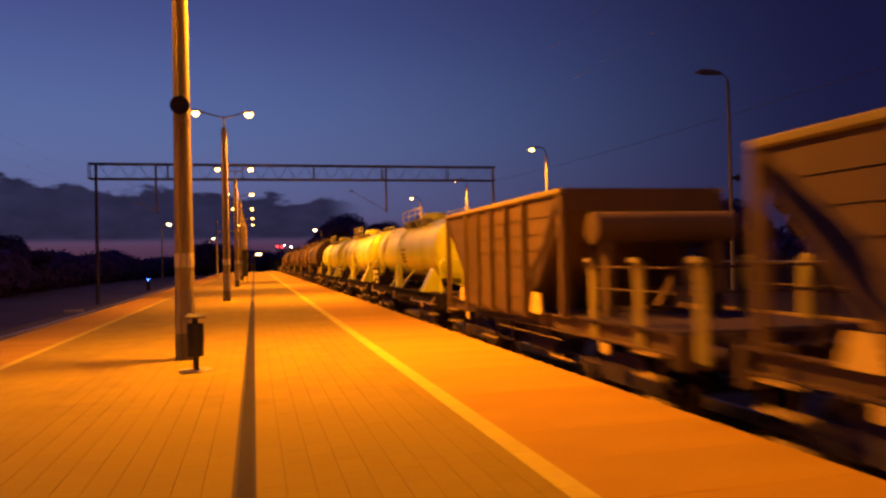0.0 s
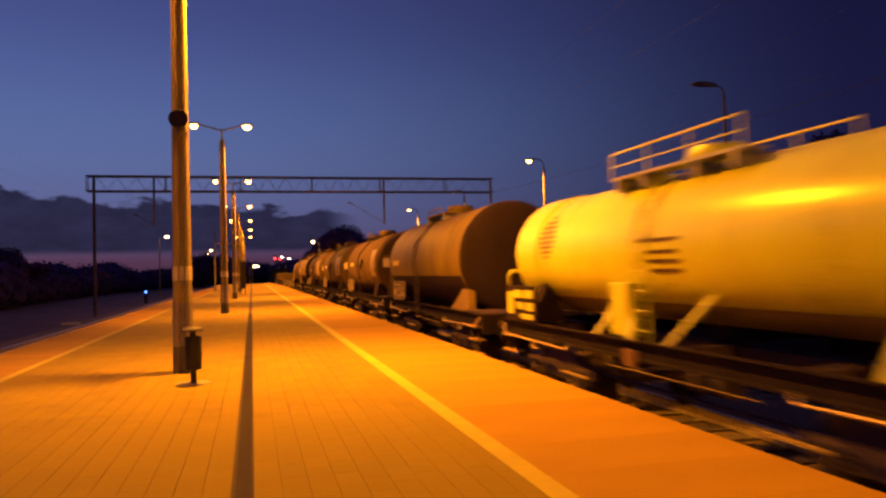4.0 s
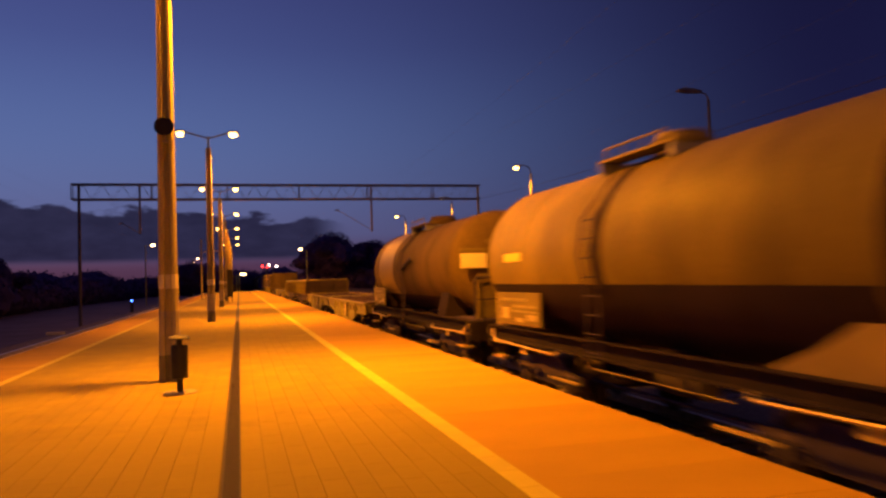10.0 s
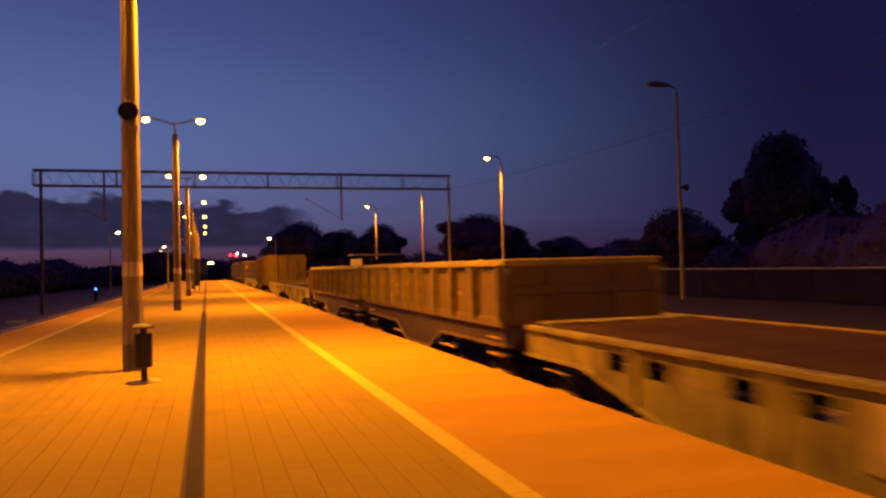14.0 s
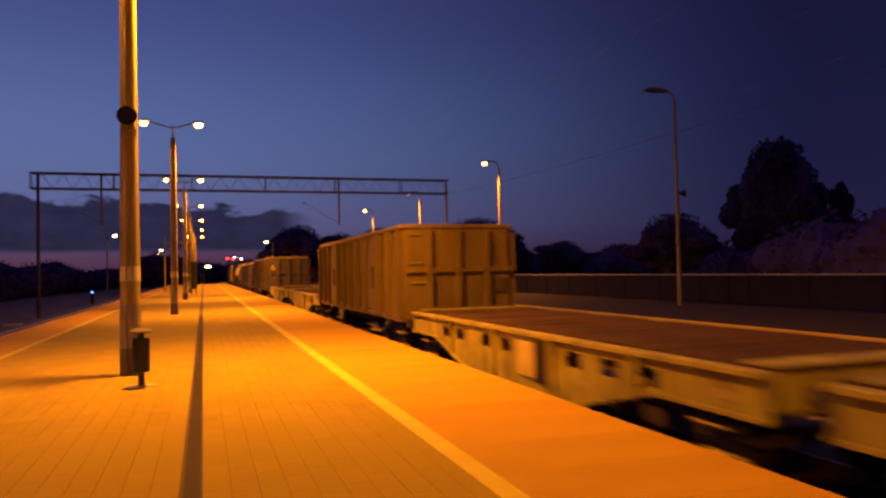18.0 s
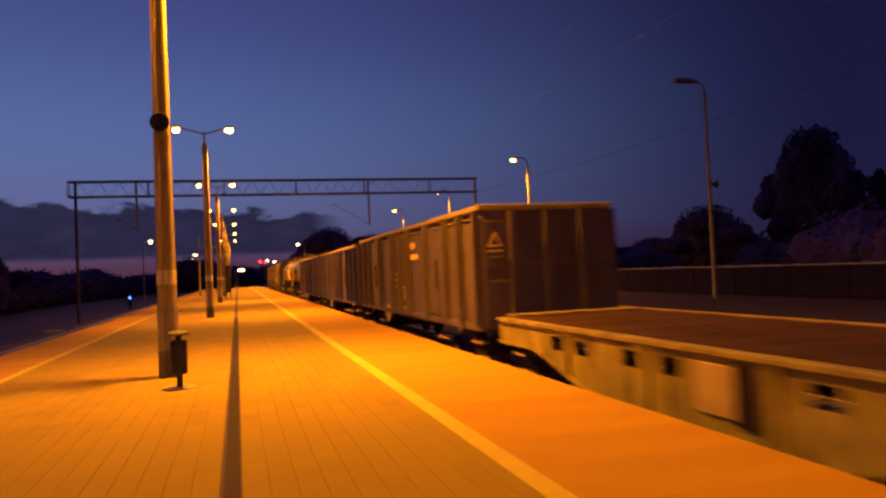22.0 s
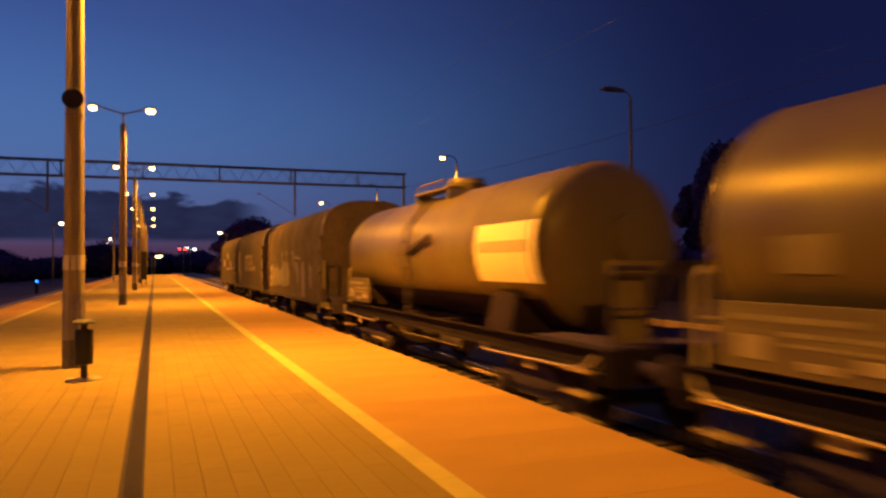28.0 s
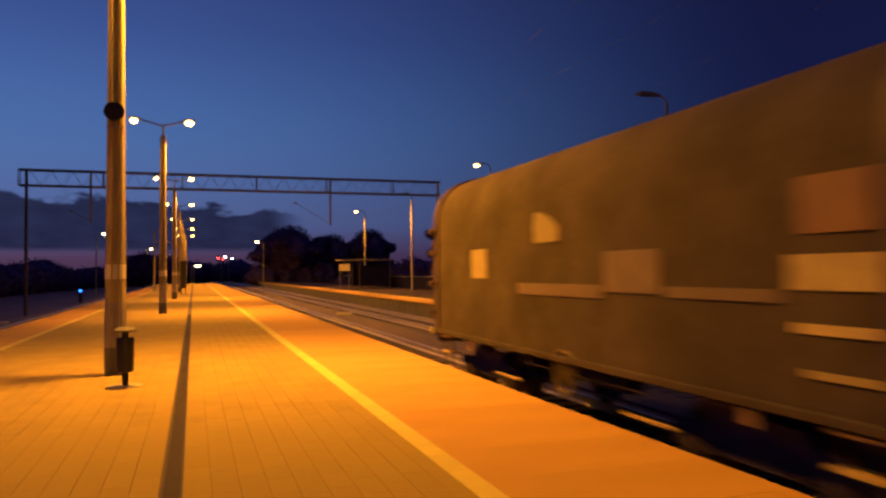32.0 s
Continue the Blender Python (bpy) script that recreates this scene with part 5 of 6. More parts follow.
        bm = bm_new()
        top = zc + R + (0.37 if white else 0.16)
        tube(bm, (x, dy - hl, top), (x, dy + hl, top), 0.018, n=6)
        if white:
            tube(bm, (x, dy - 1.5, (top + zc + R) / 2), (x, dy + 1.5, (top + zc + R) / 2), 0.012, n=6)
        for k in range(4):
            y = dy - hl + k * hl / 1.5
            tube(bm, (x, y, zc + R - 0.02), (x, y, top), 0.016, n=6)
        part("handrail", bm, rail_m, t)
    # ladder and slanting valve lever on the side
    ly = (ya + yb) / 2 + 0.25
    side = lambda z: -math.sqrt(max(0.02, R * R - (z - zc) ** 2))  # noqa: E731
    bm = bm_new()
    zs = [1.0, zc - 0.5, zc, zc + 0.5, zc + 0.85 * R]
    for dyy in (0.19, -0.19):
        if dyy < 0:
            part("ladder_rail", bm, M[paint] if white else M["under"], t)
            bm = bm_new()
        pts = [(min(-1.0, side(max(z, zc - 0.5))) - 0.09 if z < zc + 0.3 else side(z) - 0.09, ly + dyy, z) for z in zs]
        for p, q in zip(pts, pts[1:]):
            tube(bm, p, q, 0.018, n=6)
    ladder_m = M[paint] if white else M["under"]
    lad = part("ladder", bm, ladder_m, t)
    for k in range(8):
        z = 1.12 + k * 0.26
        x = (min(-1.0, side(max(z, zc - 0.5))) if z < zc + 0.3 else side(z)) - 0.09
        bm = bm_new()
        tube(bm, (x, ly - 0.19, z), (x, ly + 0.19, z), 0.012, n=6)
        part("rung", bm, ladder_m, lad)
    if lever:
        bm = bm_new()
        box(bm, -0.03, 0.03, -0.68, 0.68, -0.045, 0.045, 0.01)
        tube(bm, (0.0, 0.6, 0), (0.10, 0.6, 0), 0.06, n=10)
        part("valve_lever", bm, M["under"], t, "dark slanting lever", at=pose(-R - 0.06, ly - 0.75, zc + 0.12, -12, 0, 0))
    bm = bm_new()
    tube(bm, (0, (ya + yb) / 2, zc - R + 0.05), (0, (ya + yb) / 2, 0.75), 0.12, n=12)
    tube(bm, (-1.15, (ya + yb) / 2, 0.85), (1.15, (ya + yb) / 2, 0.85), 0.07, n=12)
    part("discharge_pipe", bm, M["under"], t)
    # data boards at the far end of the frame, with their unreadable rows
    y1 = L / 2 - 1.25
    if white:
        bm = bm_new()
        box(bm, -1.30, -1.27, y1 - 1.15, y1 + 0.30, 1.28, 1.92, 0.01)
        bd = part("data_board", bm, M["soot"], t, "dark board with pale plates")
        for a0, a1, z0, z1 in ((y1 - 1.05, y1 - 0.65, 1.70, 1.84), (y1 - 0.55, y1 - 0.10, 1.70, 1.84), (y1 - 1.05, y1 - 0.70, 1.48, 1.62), (y1 - 0.60, y1 - 0.25, 1.50, 1.62), (y1 - 0.1, y1 + 0.22, 1.40, 1.80), (y1 - 1.05, y1 - 0.45, 1.33, 1.42)):
            bm = bm_new()
            box(bm, -1.31, -1.299, a0, a1, z0, z1, 0.004)
            part("data_plate", bm, M["tank_white"], bd, "small pale plate")
    else:
        bm = bm_new()
        box(bm, -1.30, -1.27, y1 - 1.85, y1 + 0.17, 1.34, 1.91, 0.01)
        bd = part("skirt_board", bm, M["skirt"], t, "dull brown board along the frame")
        for k, (a0, a1, z0, z1) in enumerate(((y1 - 0.42, y1 - 0.12, 1.44, 1.64), (y1 - 1.70, y1 - 1.30, 1.44, 1.54), (y1 - 1.10, y1 - 0.80, 1.40, 1.47))):
            bm = bm_new()
            box(bm, -1.312, -1.299, a0, a1, z0, z1, 0.004)
            part("data_plate", bm, M["board"], bd, "small pale yellow plate")
        bars(bd, "lettering", -1.3015, [(y1 - 1.3, y1 - 0.05, 1.76, 1.81), (y1 - 1.7, y1 - 0.60, 1.65, 1.69), (y1 - 1.75, y1 - 0.6, 1.57, 1.60)], M["pale"], "rows of small pale writing")
    # end platform rails
    for s, yy in ((-1, -L / 2 + 0.72), (1, L / 2 - 0.72)):
        if dark_end and s < 0:
            continue
        key = M[paint] if white else M["board"] if s > 0 else M["under"]
        for x in (-1, 1):
            bm = bm_new()
            pipe(bm, [(x * 1.15, yy, 1.25), (x * 1.15, yy, 2.10), (x * 1.10, yy, 2.18), (x * 0.60, yy, 2.18), (x * 0.55, yy, 2.10), (x * 0.55, yy, 1.25)], 0.036)
            loop = part("end_rail", bm, key, t, "pipe handrail at the wagon end")
            bm = bm_new()
            tube(bm, (x * 1.13, yy, 1.72), (x * 0.57, yy, 1.72), 0.016, n=6)
            part("rail_bar", bm, key, loop)
    bm = bm_new()
    box(bm, -1.2, 1.2, -L / 2 + 0.66, -L / 2 + near_gap + 0.25, 1.27, 1.30)
    part("end_platform", bm, M["under"], t)
    for s in (-1, 1):
        bm = bm_new()
        pipe(bm, [(-1.30, s * (L / 2 - 0.80), 1.20), (-1.35, s * (L / 2 - 0.92), 1.08), (-1.37, s * (L / 2 - 1.15), 1.02), (-1.37, s * (L / 2 - 3.7), 0.98), (-1.30, s * (L / 2 - 3.8), 1.05)], 0.020)
        part("shunting_rail", bm, M["step"], t, "worn bright rail along the frame")
    # plates and the round cover on the end
    if not white and not dark_end:
        ye = ya - 0.02
        for x, z0, z1, w, key in () if paint != "tank_brown" else ((-0.78, 2.40, 2.74, 0.62, "sign"), (0.80, 2.36, 2.78, 0.36, "sign"), (-0.78, 2.76, 2.86, 0.60, "skirt"), (0.18, 2.96, 3.06, 1.3, "skirt")):
            bm = bm_new()
            box(bm, x - w / 2, x + w / 2, ye - 0.03, ye, z0, z1, 0.006)
            part("end_plate", bm, M[key], t, "pale plate on the tank end")
            bm = bm_new()
            tube(bm, (x, ye, (z0 + z1) / 2), (x, ya + d + 0.05, (z0 + z1) / 2), 0.02, n=6)
            part("plate_bracket", bm, M["under"], t)
        bm = bm_new()
        lathe(bm, [(ya - 0.10, 0.30), (ya - 0.09, 0.36), (ya - 0.02, 0.38), (ya + 0.20, 0.38)], 24, "y")
        for v in bm.verts:
            v.co.x += 0.22
            v.co.z += zc + 0.12
        part("end_cover", bm, M[paint], t, "round cover on the tank end")
        bm = bm_new()
        for x in (-1.0, -0.55, 0.1, 0.55, 1.0):
            tube(bm, (x, -L / 2 + 0.95, 1.28), (x, -L / 2 + 0.95, 2.25), 0.03, n=6)
        box(bm, -1.02, 1.02, -L / 2 + 0.93, -L / 2 + 0.97, 2.10, 2.27)
        box(bm, -1.0, -0.5, -L / 2 + 0.955, -L / 2 + 0.975, 1.30, 2.08)
        tagged(part("brake_platform_rail", bm, M["skirt"], t, "railing of the brake platform"), kind="stuff")
    # patches and lettering that follow the barrel's round side: (y, z, width, height, key)
    for y, z, w, hh, key in patches:
        n = 8
        bm = bm_new()
        vs = []
        a0 = math.asin(max(-1, min(1, (z - hh / 2 - zc) / R)))
        a1 = math.asin(max(-1, min(1, (z + hh / 2 - zc) / R)))
        for k in range(n + 1):
            a = a0 + (a1 - a0) * k / n
            for rr in (R + 0.009, R + 0.001):
                for yy in (y - w / 2, y + w / 2):
                    vs.append(bm.verts.new((-rr * math.cos(a), yy, zc + rr * math.sin(a))))
        for k in range(n):
            i = 4 * k
            bm.faces.new((vs[i], vs[i + 1], vs[i + 5], vs[i + 4]))
            bm.faces.new((vs[i + 2], vs[i], vs[i + 4], vs[i + 6]))
            bm.faces.new((vs[i + 1], vs[i + 3], vs[i + 7], vs[i + 5]))
        bm.faces.new(vs[0:2] + vs[3:1:-1])
        bm.faces.new(vs[-4:-2] + vs[-1:-3:-1])
        part("painted_panel", bm, M[key], barrel, {"rust": "rows of faded brown writing"}.get(key, "pale painted panel"))
    if sign:
        for i in range(11):
            y = sign - 0.82 + 1.64 * (i + 0.5) / 11
            bm = bm_new()
            box(bm, -R - 0.013, -R + 0.004, y - 0.045, y + 0.045, zc - 0.08, zc + 0.09)
            part("letter", bm, M["grey_ink"], barrel)
    return t


WHITE = "white tank wagons"
for u0, u1, dome in ((18.35, 30.65, -0.2), (30.65, 43.2, 0.65), (43.2, 55.6, 0.4)):
    tank_wagon(u0, u1, "white tank wagon with railed walkway and dark data board", WHITE, "tank_white", 1.03, 2.47, 0.55, 1.30, True,
               [(3.9, 2.75 + 0.085 * k, 0.64 * math.sqrt(max(0.05, 1 - (k / 4.2) ** 2)), 0.05, "patch") for k in range(-4, 5)]
               + [(3.9 + dy, 2.75, 0.035, 0.56 - abs(dy), "patch") for dy in (-0.18, 0.0, 0.18)]
               + [(0.3, 2.55, 1.0, 0.05, "rust"), (0.2, 2.40, 0.7, 0.05, "rust"), (0.15, 2.28, 0.7, 0.05, "rust"), (0.15, 2.16, 0.7, 0.05, "rust")], lever=False, dome_y=dome)
BROWN = "brown tank wagons"
tank_wagon(55.6, 67.4, "sooty brown tank wagon with a dark end", BROWN, "tank_dark", 1.33, 2.50, 0.6, 2.0, patches=[(4.0, 2.50, 0.95, 0.16, "mark")], lever=False, dark_end=True)
tank_wagon(67.4, 79.6, "rust-brown tank wagon with a pale painted panel", BROWN, "tank_brown", 1.30, 2.50, 0.62, 2.0,
           patches=[(-2.75, 2.58, 1.1, 1.05, "patch"), (3.35, 2.60, 0.9, 0.16, "mark")])
tank_wagon(79.6, 92.6, "rust-brown tank wagon with small pale labels", BROWN, "tank_brown", 1.30, 2.50, 0.62, 2.2,
           patches=[(-2.3, 2.58, 0.95, 1.05, "patch"), (3.6, 2.60, 0.9, 0.16, "mark"), (-3.55, 2.6, 0.8, 1.0, "patch")])
tank_wagon(92.6, 105.75, "rust-brown tank wagon with a pale board at one end", BROWN, "tank_brown", 1.29, 2.50, 0.62, 2.1,
           patches=[(3.0, 2.48, 0.95, 0.15, "mark"), (0.15, 2.34, 0.36, 0.30, "pale"), (-2.4, 2.58, 1.1, 1.05, "patch"), (-3.65, 2.62, 0.8, 1.1, "patch")])
tank_wagon(105.75, 117.7, "sooty dark tank wagon on a pale saddle", BROWN, "tank_dark", 1.36, 2.48, 0.62, 2.0, patches=[(3.9, 2.52, 0.8, 0.14, "mark")], lever=False, dark_end=True,
           ring=(0.64, 0.86, "soot"))
tank_wagon(117.7, 130.8, "rust-brown tank wagon with a pale repainted band", BROWN, "tank_brown", 1.26, 2.50, 0.65, 1.95, ring=(2.3, 4.6, "patch"),
           patches=[])
tank_wagon(283.6, 296.35, "ochre-brown tank wagon with pale panels", BROWN, "tank_ochre", 1.24, 2.50, 0.65, 2.1, patches=[(-3.0, 2.6, 1.3, 1.0, "pale"), (3.2, 2.35, 0.7, 0.1, "mark"), (4.4, 2.3, 0.5, 0.3, "pale")])
tank_wagon(296.35, 309.65, "ochre tank wagon carrying a large white sign", BROWN, "tank_ochre", 1.20, 2.48, 0.52, 2.2, patches=[(-3.25, 2.40, 1.95, 0.86, "sign"), (2.1, 2.1, 0.22, 0.2, "patch")], sign=-3.25)


# -- wagon sides --
def ribs(t, ys, x, z0, z1, w, depth, material, name="side_rib"):
    b = bm_new()
    prism(b, [(0, z0), (-depth * 0.75, z0), (-depth, z0 + 0.12), (-depth, z1), (0, z1)], -w / 2, w / 2)
    me = mesh_of(name, b, material)
    for y in ys:
        part(name, me, None, t, at=pose(x, y, 0))
        part(name, me, None, t, at=pose(-x, y, 0, 0, 0, 180))


def open_wagon(u0, u1, label, group, paint, rim, z0, z1, body_pad=0.62, rib_y=(), doors=(), low=False, brake=None, marks=(), slot=0.0):
    L = u1 - u0
    t = start("open_wagon", label, "open wagon", u0, u1, group)
    underframe(t, L, L / 2 - 2.6, brake_wheel=brake, wheel_key="board")
    h = L / 2 - body_pad + 0.06
    X = 1.36
    for s in (-1, 1):
        bm = bm_new()
        box(bm, s * X - 0.03, s * X + 0.03, -h, h, z0, z1 - (0.24 if low else slot or 0.10))
        part("side_wall", bm, M[paint], t)
        if slot:
            bm = bm_new()
            box(bm, s * (X + 0.025) - 0.05, s * (X + 0.025) + 0.05, -h, h, z1 - slot, z1 - slot + 0.05, 0.012)
            part("side_rail", bm, M["skirt"], t, "dusty rail above the side panels")
            # dark panel puts the top rail's shadow into the slot
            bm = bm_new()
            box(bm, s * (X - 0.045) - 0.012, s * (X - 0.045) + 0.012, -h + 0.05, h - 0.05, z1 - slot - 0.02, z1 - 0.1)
            part("upper_panel", bm, M["end"], t, "dark set-back panel for the shade under the top rail")
        bm = bm_new()
        box(bm, s * (X + 0.03) - 0.06, s * (X + 0.03) + 0.06, -h - 0.02, h + 0.02, z1 - 0.12, z1, 0.02)
        part("top_rail", bm, M[rim], t, "dusty pale top rail")
        bm = bm_new()
        box(bm, s * (X + 0.03) - 0.05, s * (X + 0.03) + 0.05, -h, h, z0 - 0.05, z0 + 0.10, 0.012)
        part("bottom_rail", bm, M[paint], t)
        bm = bm_new()
        box(bm, -X + 0.03, X - 0.03, s * h - 0.03, s * h + 0.03, z0, z1 - 0.10)
        e = part("end_wall", bm, M[paint], t)
        bm = bm_new()
        box(bm, -X - 0.09, X + 0.09, s * h - 0.05, s * h + 0.05, z1 - 0.115, z1 + 0.004, 0.02)
        part("top_rail", bm, M[rim], t, "dusty pale top rail")
        for x in (-0.75, 0.0, 0.75) if not low else (-0.6, 0.6):
            bm = bm_new()
            prism(bm, [(s * (h + 0.03), z0), (s * (h + 0.12), z0), (s * (h + 0.10), z1 - 0.13), (s * (h + 0.03), z1 - 0.13)], x - 0.07, x + 0.07, "x")
            part("end_rib", bm, M[paint], e)
        bm = bm_new()
        zm = z0 + 0.52 * (z1 - z0)
        box(bm, -X, X, s * (h + 0.03) - 0.0 if s > 0 else s * (h + 0.09), s * (h + 0.09) if s > 0 else s * (h + 0.03), zm - 0.06, zm + 0.06)
        part("end_beam", bm, M[paint], e)
        if not low:
            f = lambda d: sorted((s * (h + 0.03), s * (h + d)))  # noqa: E731
            for x, z, w, hh, key in ((-1.10, 3.12, 0.30, 0.03, "rim"), (-1.10, 2.42, 0.30, 0.03, "rim"), (-1.0, 1.95, 0.42, 0.05, "rim"), (1.10, 1.85, 0.30, 0.34, "end")):
                bm = bm_new()
                box(bm, x - w / 2, x + w / 2, *f(0.06), z - hh / 2, z + hh / 2)
                part("end_plate" if hh > 0.04 else "end_step", bm, M[key], e, "pale plate on the wagon end" if hh > 0.04 else "")
            if paint == "rust":
                continue
            bm = bm_new()
            outer, inner = [(-1.28, 2.62), (-0.94, 2.62), (-1.11, 2.92)], [(-1.215, 2.66), (-1.005, 2.66), (-1.11, 2.845)]
            for k in range(3):
                q = [outer[k], outer[(k + 1) % 3], inner[(k + 1) % 3], inner[k]]
                prism(bm, q, *f(0.036))
            part("warning_triangle", bm, M["mark"], e, "yellow warning triangle")
            bm = bm_new()
            box(bm, -1.27, -0.95, *f(0.036), 2.52, 2.56)
            part("warning_bar", bm, M["mark"], e, "yellow bar under the triangle")
    bm = bm_new()
    box(bm, -X, X, -h, h, z0 - 0.04, z0)
    part("floor", bm, M["deck"], t)
    # low wagons: paler ribs carry the light they catch in their colour
    ribs(t, rib_y, -X - 0.03, z0 + 0.02, z1 - 0.13, 0.12, 0.15, M["skirt"] if low else M[paint])
    for y0, y1 in doors:
        for k in range(2):
            a, b_ = (y0, (y0 + y1) / 2 - 0.015) if k == 0 else ((y0 + y1) / 2 + 0.015, y1)
            bm = bm_new()
            box(bm, -X - 0.065, -X - 0.031, a, b_, z0 + 0.14, z1 - 0.28, 0.01)
            box(bm, -X - 0.075, -X - 0.031, a + 0.05, b_ - 0.05, z1 - 0.40, z1 - 0.36)
            box(bm, -X - 0.075, -X - 0.031, a + 0.05, b_ - 0.05, z0 + 0.24, z0 + 0.28)
            d = part("side_door", bm, M[paint], t, "hinged side door leaf")
            bm = bm_new()
            tube(bm, (-X - 0.085, (y0 + y1) / 2 + (-0.08 if k == 0 else 0.08), z0 + 0.7), (-X - 0.085, (y0 + y1) / 2 + (-0.08 if k == 0 else 0.08), z1 - 1.0), 0.015, n=6)
            part("lock_bar", bm, M["under"], d)
    for name, rows, key, lab in marks:
        bars(t, name, -X - 0.032, rows, M[key], lab)
    if low:
        for s in (-1, 1):
            bm = bm_new()
            q = L / 2 - 0.7
            prism(bm, [(-q, 1.20), (-q, 0.92), (-q + 3.4, 0.90), (-q + 4.3, 0.52), (q - 4.3, 0.52), (q - 3.4, 0.90), (q, 0.92), (q, 1.20)], s * 1.30, s * 1.36, "x")
            belly = part("belly_sill", bm, M["under"], t, "dark fish-bellied side sill")
            bm = bm_new()
            pts = [(-q, 0.92), (-q + 3.4, 0.90), (-q + 4.3, 0.52), (q - 4.3, 0.52), (q - 3.4, 0.90), (q, 0.92)]
            prism(bm, pts + [(a, b - 0.05) for a, b in reversed(pts)], s * 1.29, s * 1.39, "x")
            part("belly_flange", bm, M[paint], belly)
    return t


LOW = [(155.35, 167.25), (167.25, 179.3)]
for u0, u1 in LOW:
    hh = (u1 - u0) / 2 - 0.56
    open_wagon(u0, u1, "low-sided dusty brown open wagon with ribbed sides", "low open wagons", "low", "rim", 1.24, 2.30, rib_y=[-hh + 0.07 + (2 * hh - 0.14) * k / 9 for k in range(10)], low=True,
               marks=[("lettering", [(1.5, 2.3, 1.72, 1.80), (1.5, 2.1, 1.56, 1.64), (-3.2, -2.5, 1.66, 1.74)], "pale", "faint pale writing")])
MARKS_A = [("lettering", [(0.55, 1.36, 2.10, 2.18), (0.50, 1.36, 1.93, 2.00), (0.48, 1.34, 1.76, 1.82), (1.05, 1.32, 1.53, 1.60), (1.05, 1.32, 1.42, 1.48),
                          (-0.42, 0.02, 1.72, 1.78), (-0.42, 0.02, 1.62, 1.67), (-0.42, 0.02, 1.52, 1.57), (-0.42, 0.02, 1.42, 1.47), (-0.28, 0.02, 1.16, 1.21),
                          (6.05, 6.45, 1.98, 2.12), (6.05, 6.45, 1.72, 1.88), (6.1, 6.45, 1.28, 1.44)], "board", "columns of small pale writing"),
           ("yellow_lettering", [(-1.95, -0.9, 2.52, 2.66), (-1.6, -1.15, 2.80, 2.98), (-1.75, -1.05, 2.86, 2.92)], "mark", "yellow emblem and writing")]


def rib_rows(hh):
    return [-hh + 0.07, -hh + 1.2, -hh + 2.3, -hh + 4.1, -1.05, 0.0, 1.05, hh - 4.1, hh - 2.3, hh - 1.2, hh - 0.07]


open_wagon(203.0, 216.85, "tall rust-red open wagon with ribbed sides and doors", "tall open wagons", "rust", "rust", 1.06, 3.36, rib_y=rib_rows(6.35), doors=((-4.05, -2.32), (2.32, 4.05)), brake=2.0,
           marks=[("lettering", [(4.6, 5.1, 1.50, 1.57), (4.6, 5.1, 1.36, 1.42)], "pale", "faint pale writing")])
for (u0, u1), name in zip(((240.85, 256.28), (256.28, 270.15), (270.15, 283.6)), ("grey-blue", "faded blue", "dark blue")):
    hh = (u1 - u0) / 2 - 0.56
    open_wagon(u0, u1, "tall " + name + " open wagon with yellow lettering", "tall open wagons", "slate" if u0 < 250 else "blue", "rim", 1.02, 3.45 if u0 < 250 else 3.36, rib_y=rib_rows(hh), doors=((-hh + 2.36, -hh + 4.04), (hh - 4.04, hh - 2.36)),
               brake=2.2, marks=MARKS_A, slot=0.27 if u0 < 250 else 0.0)


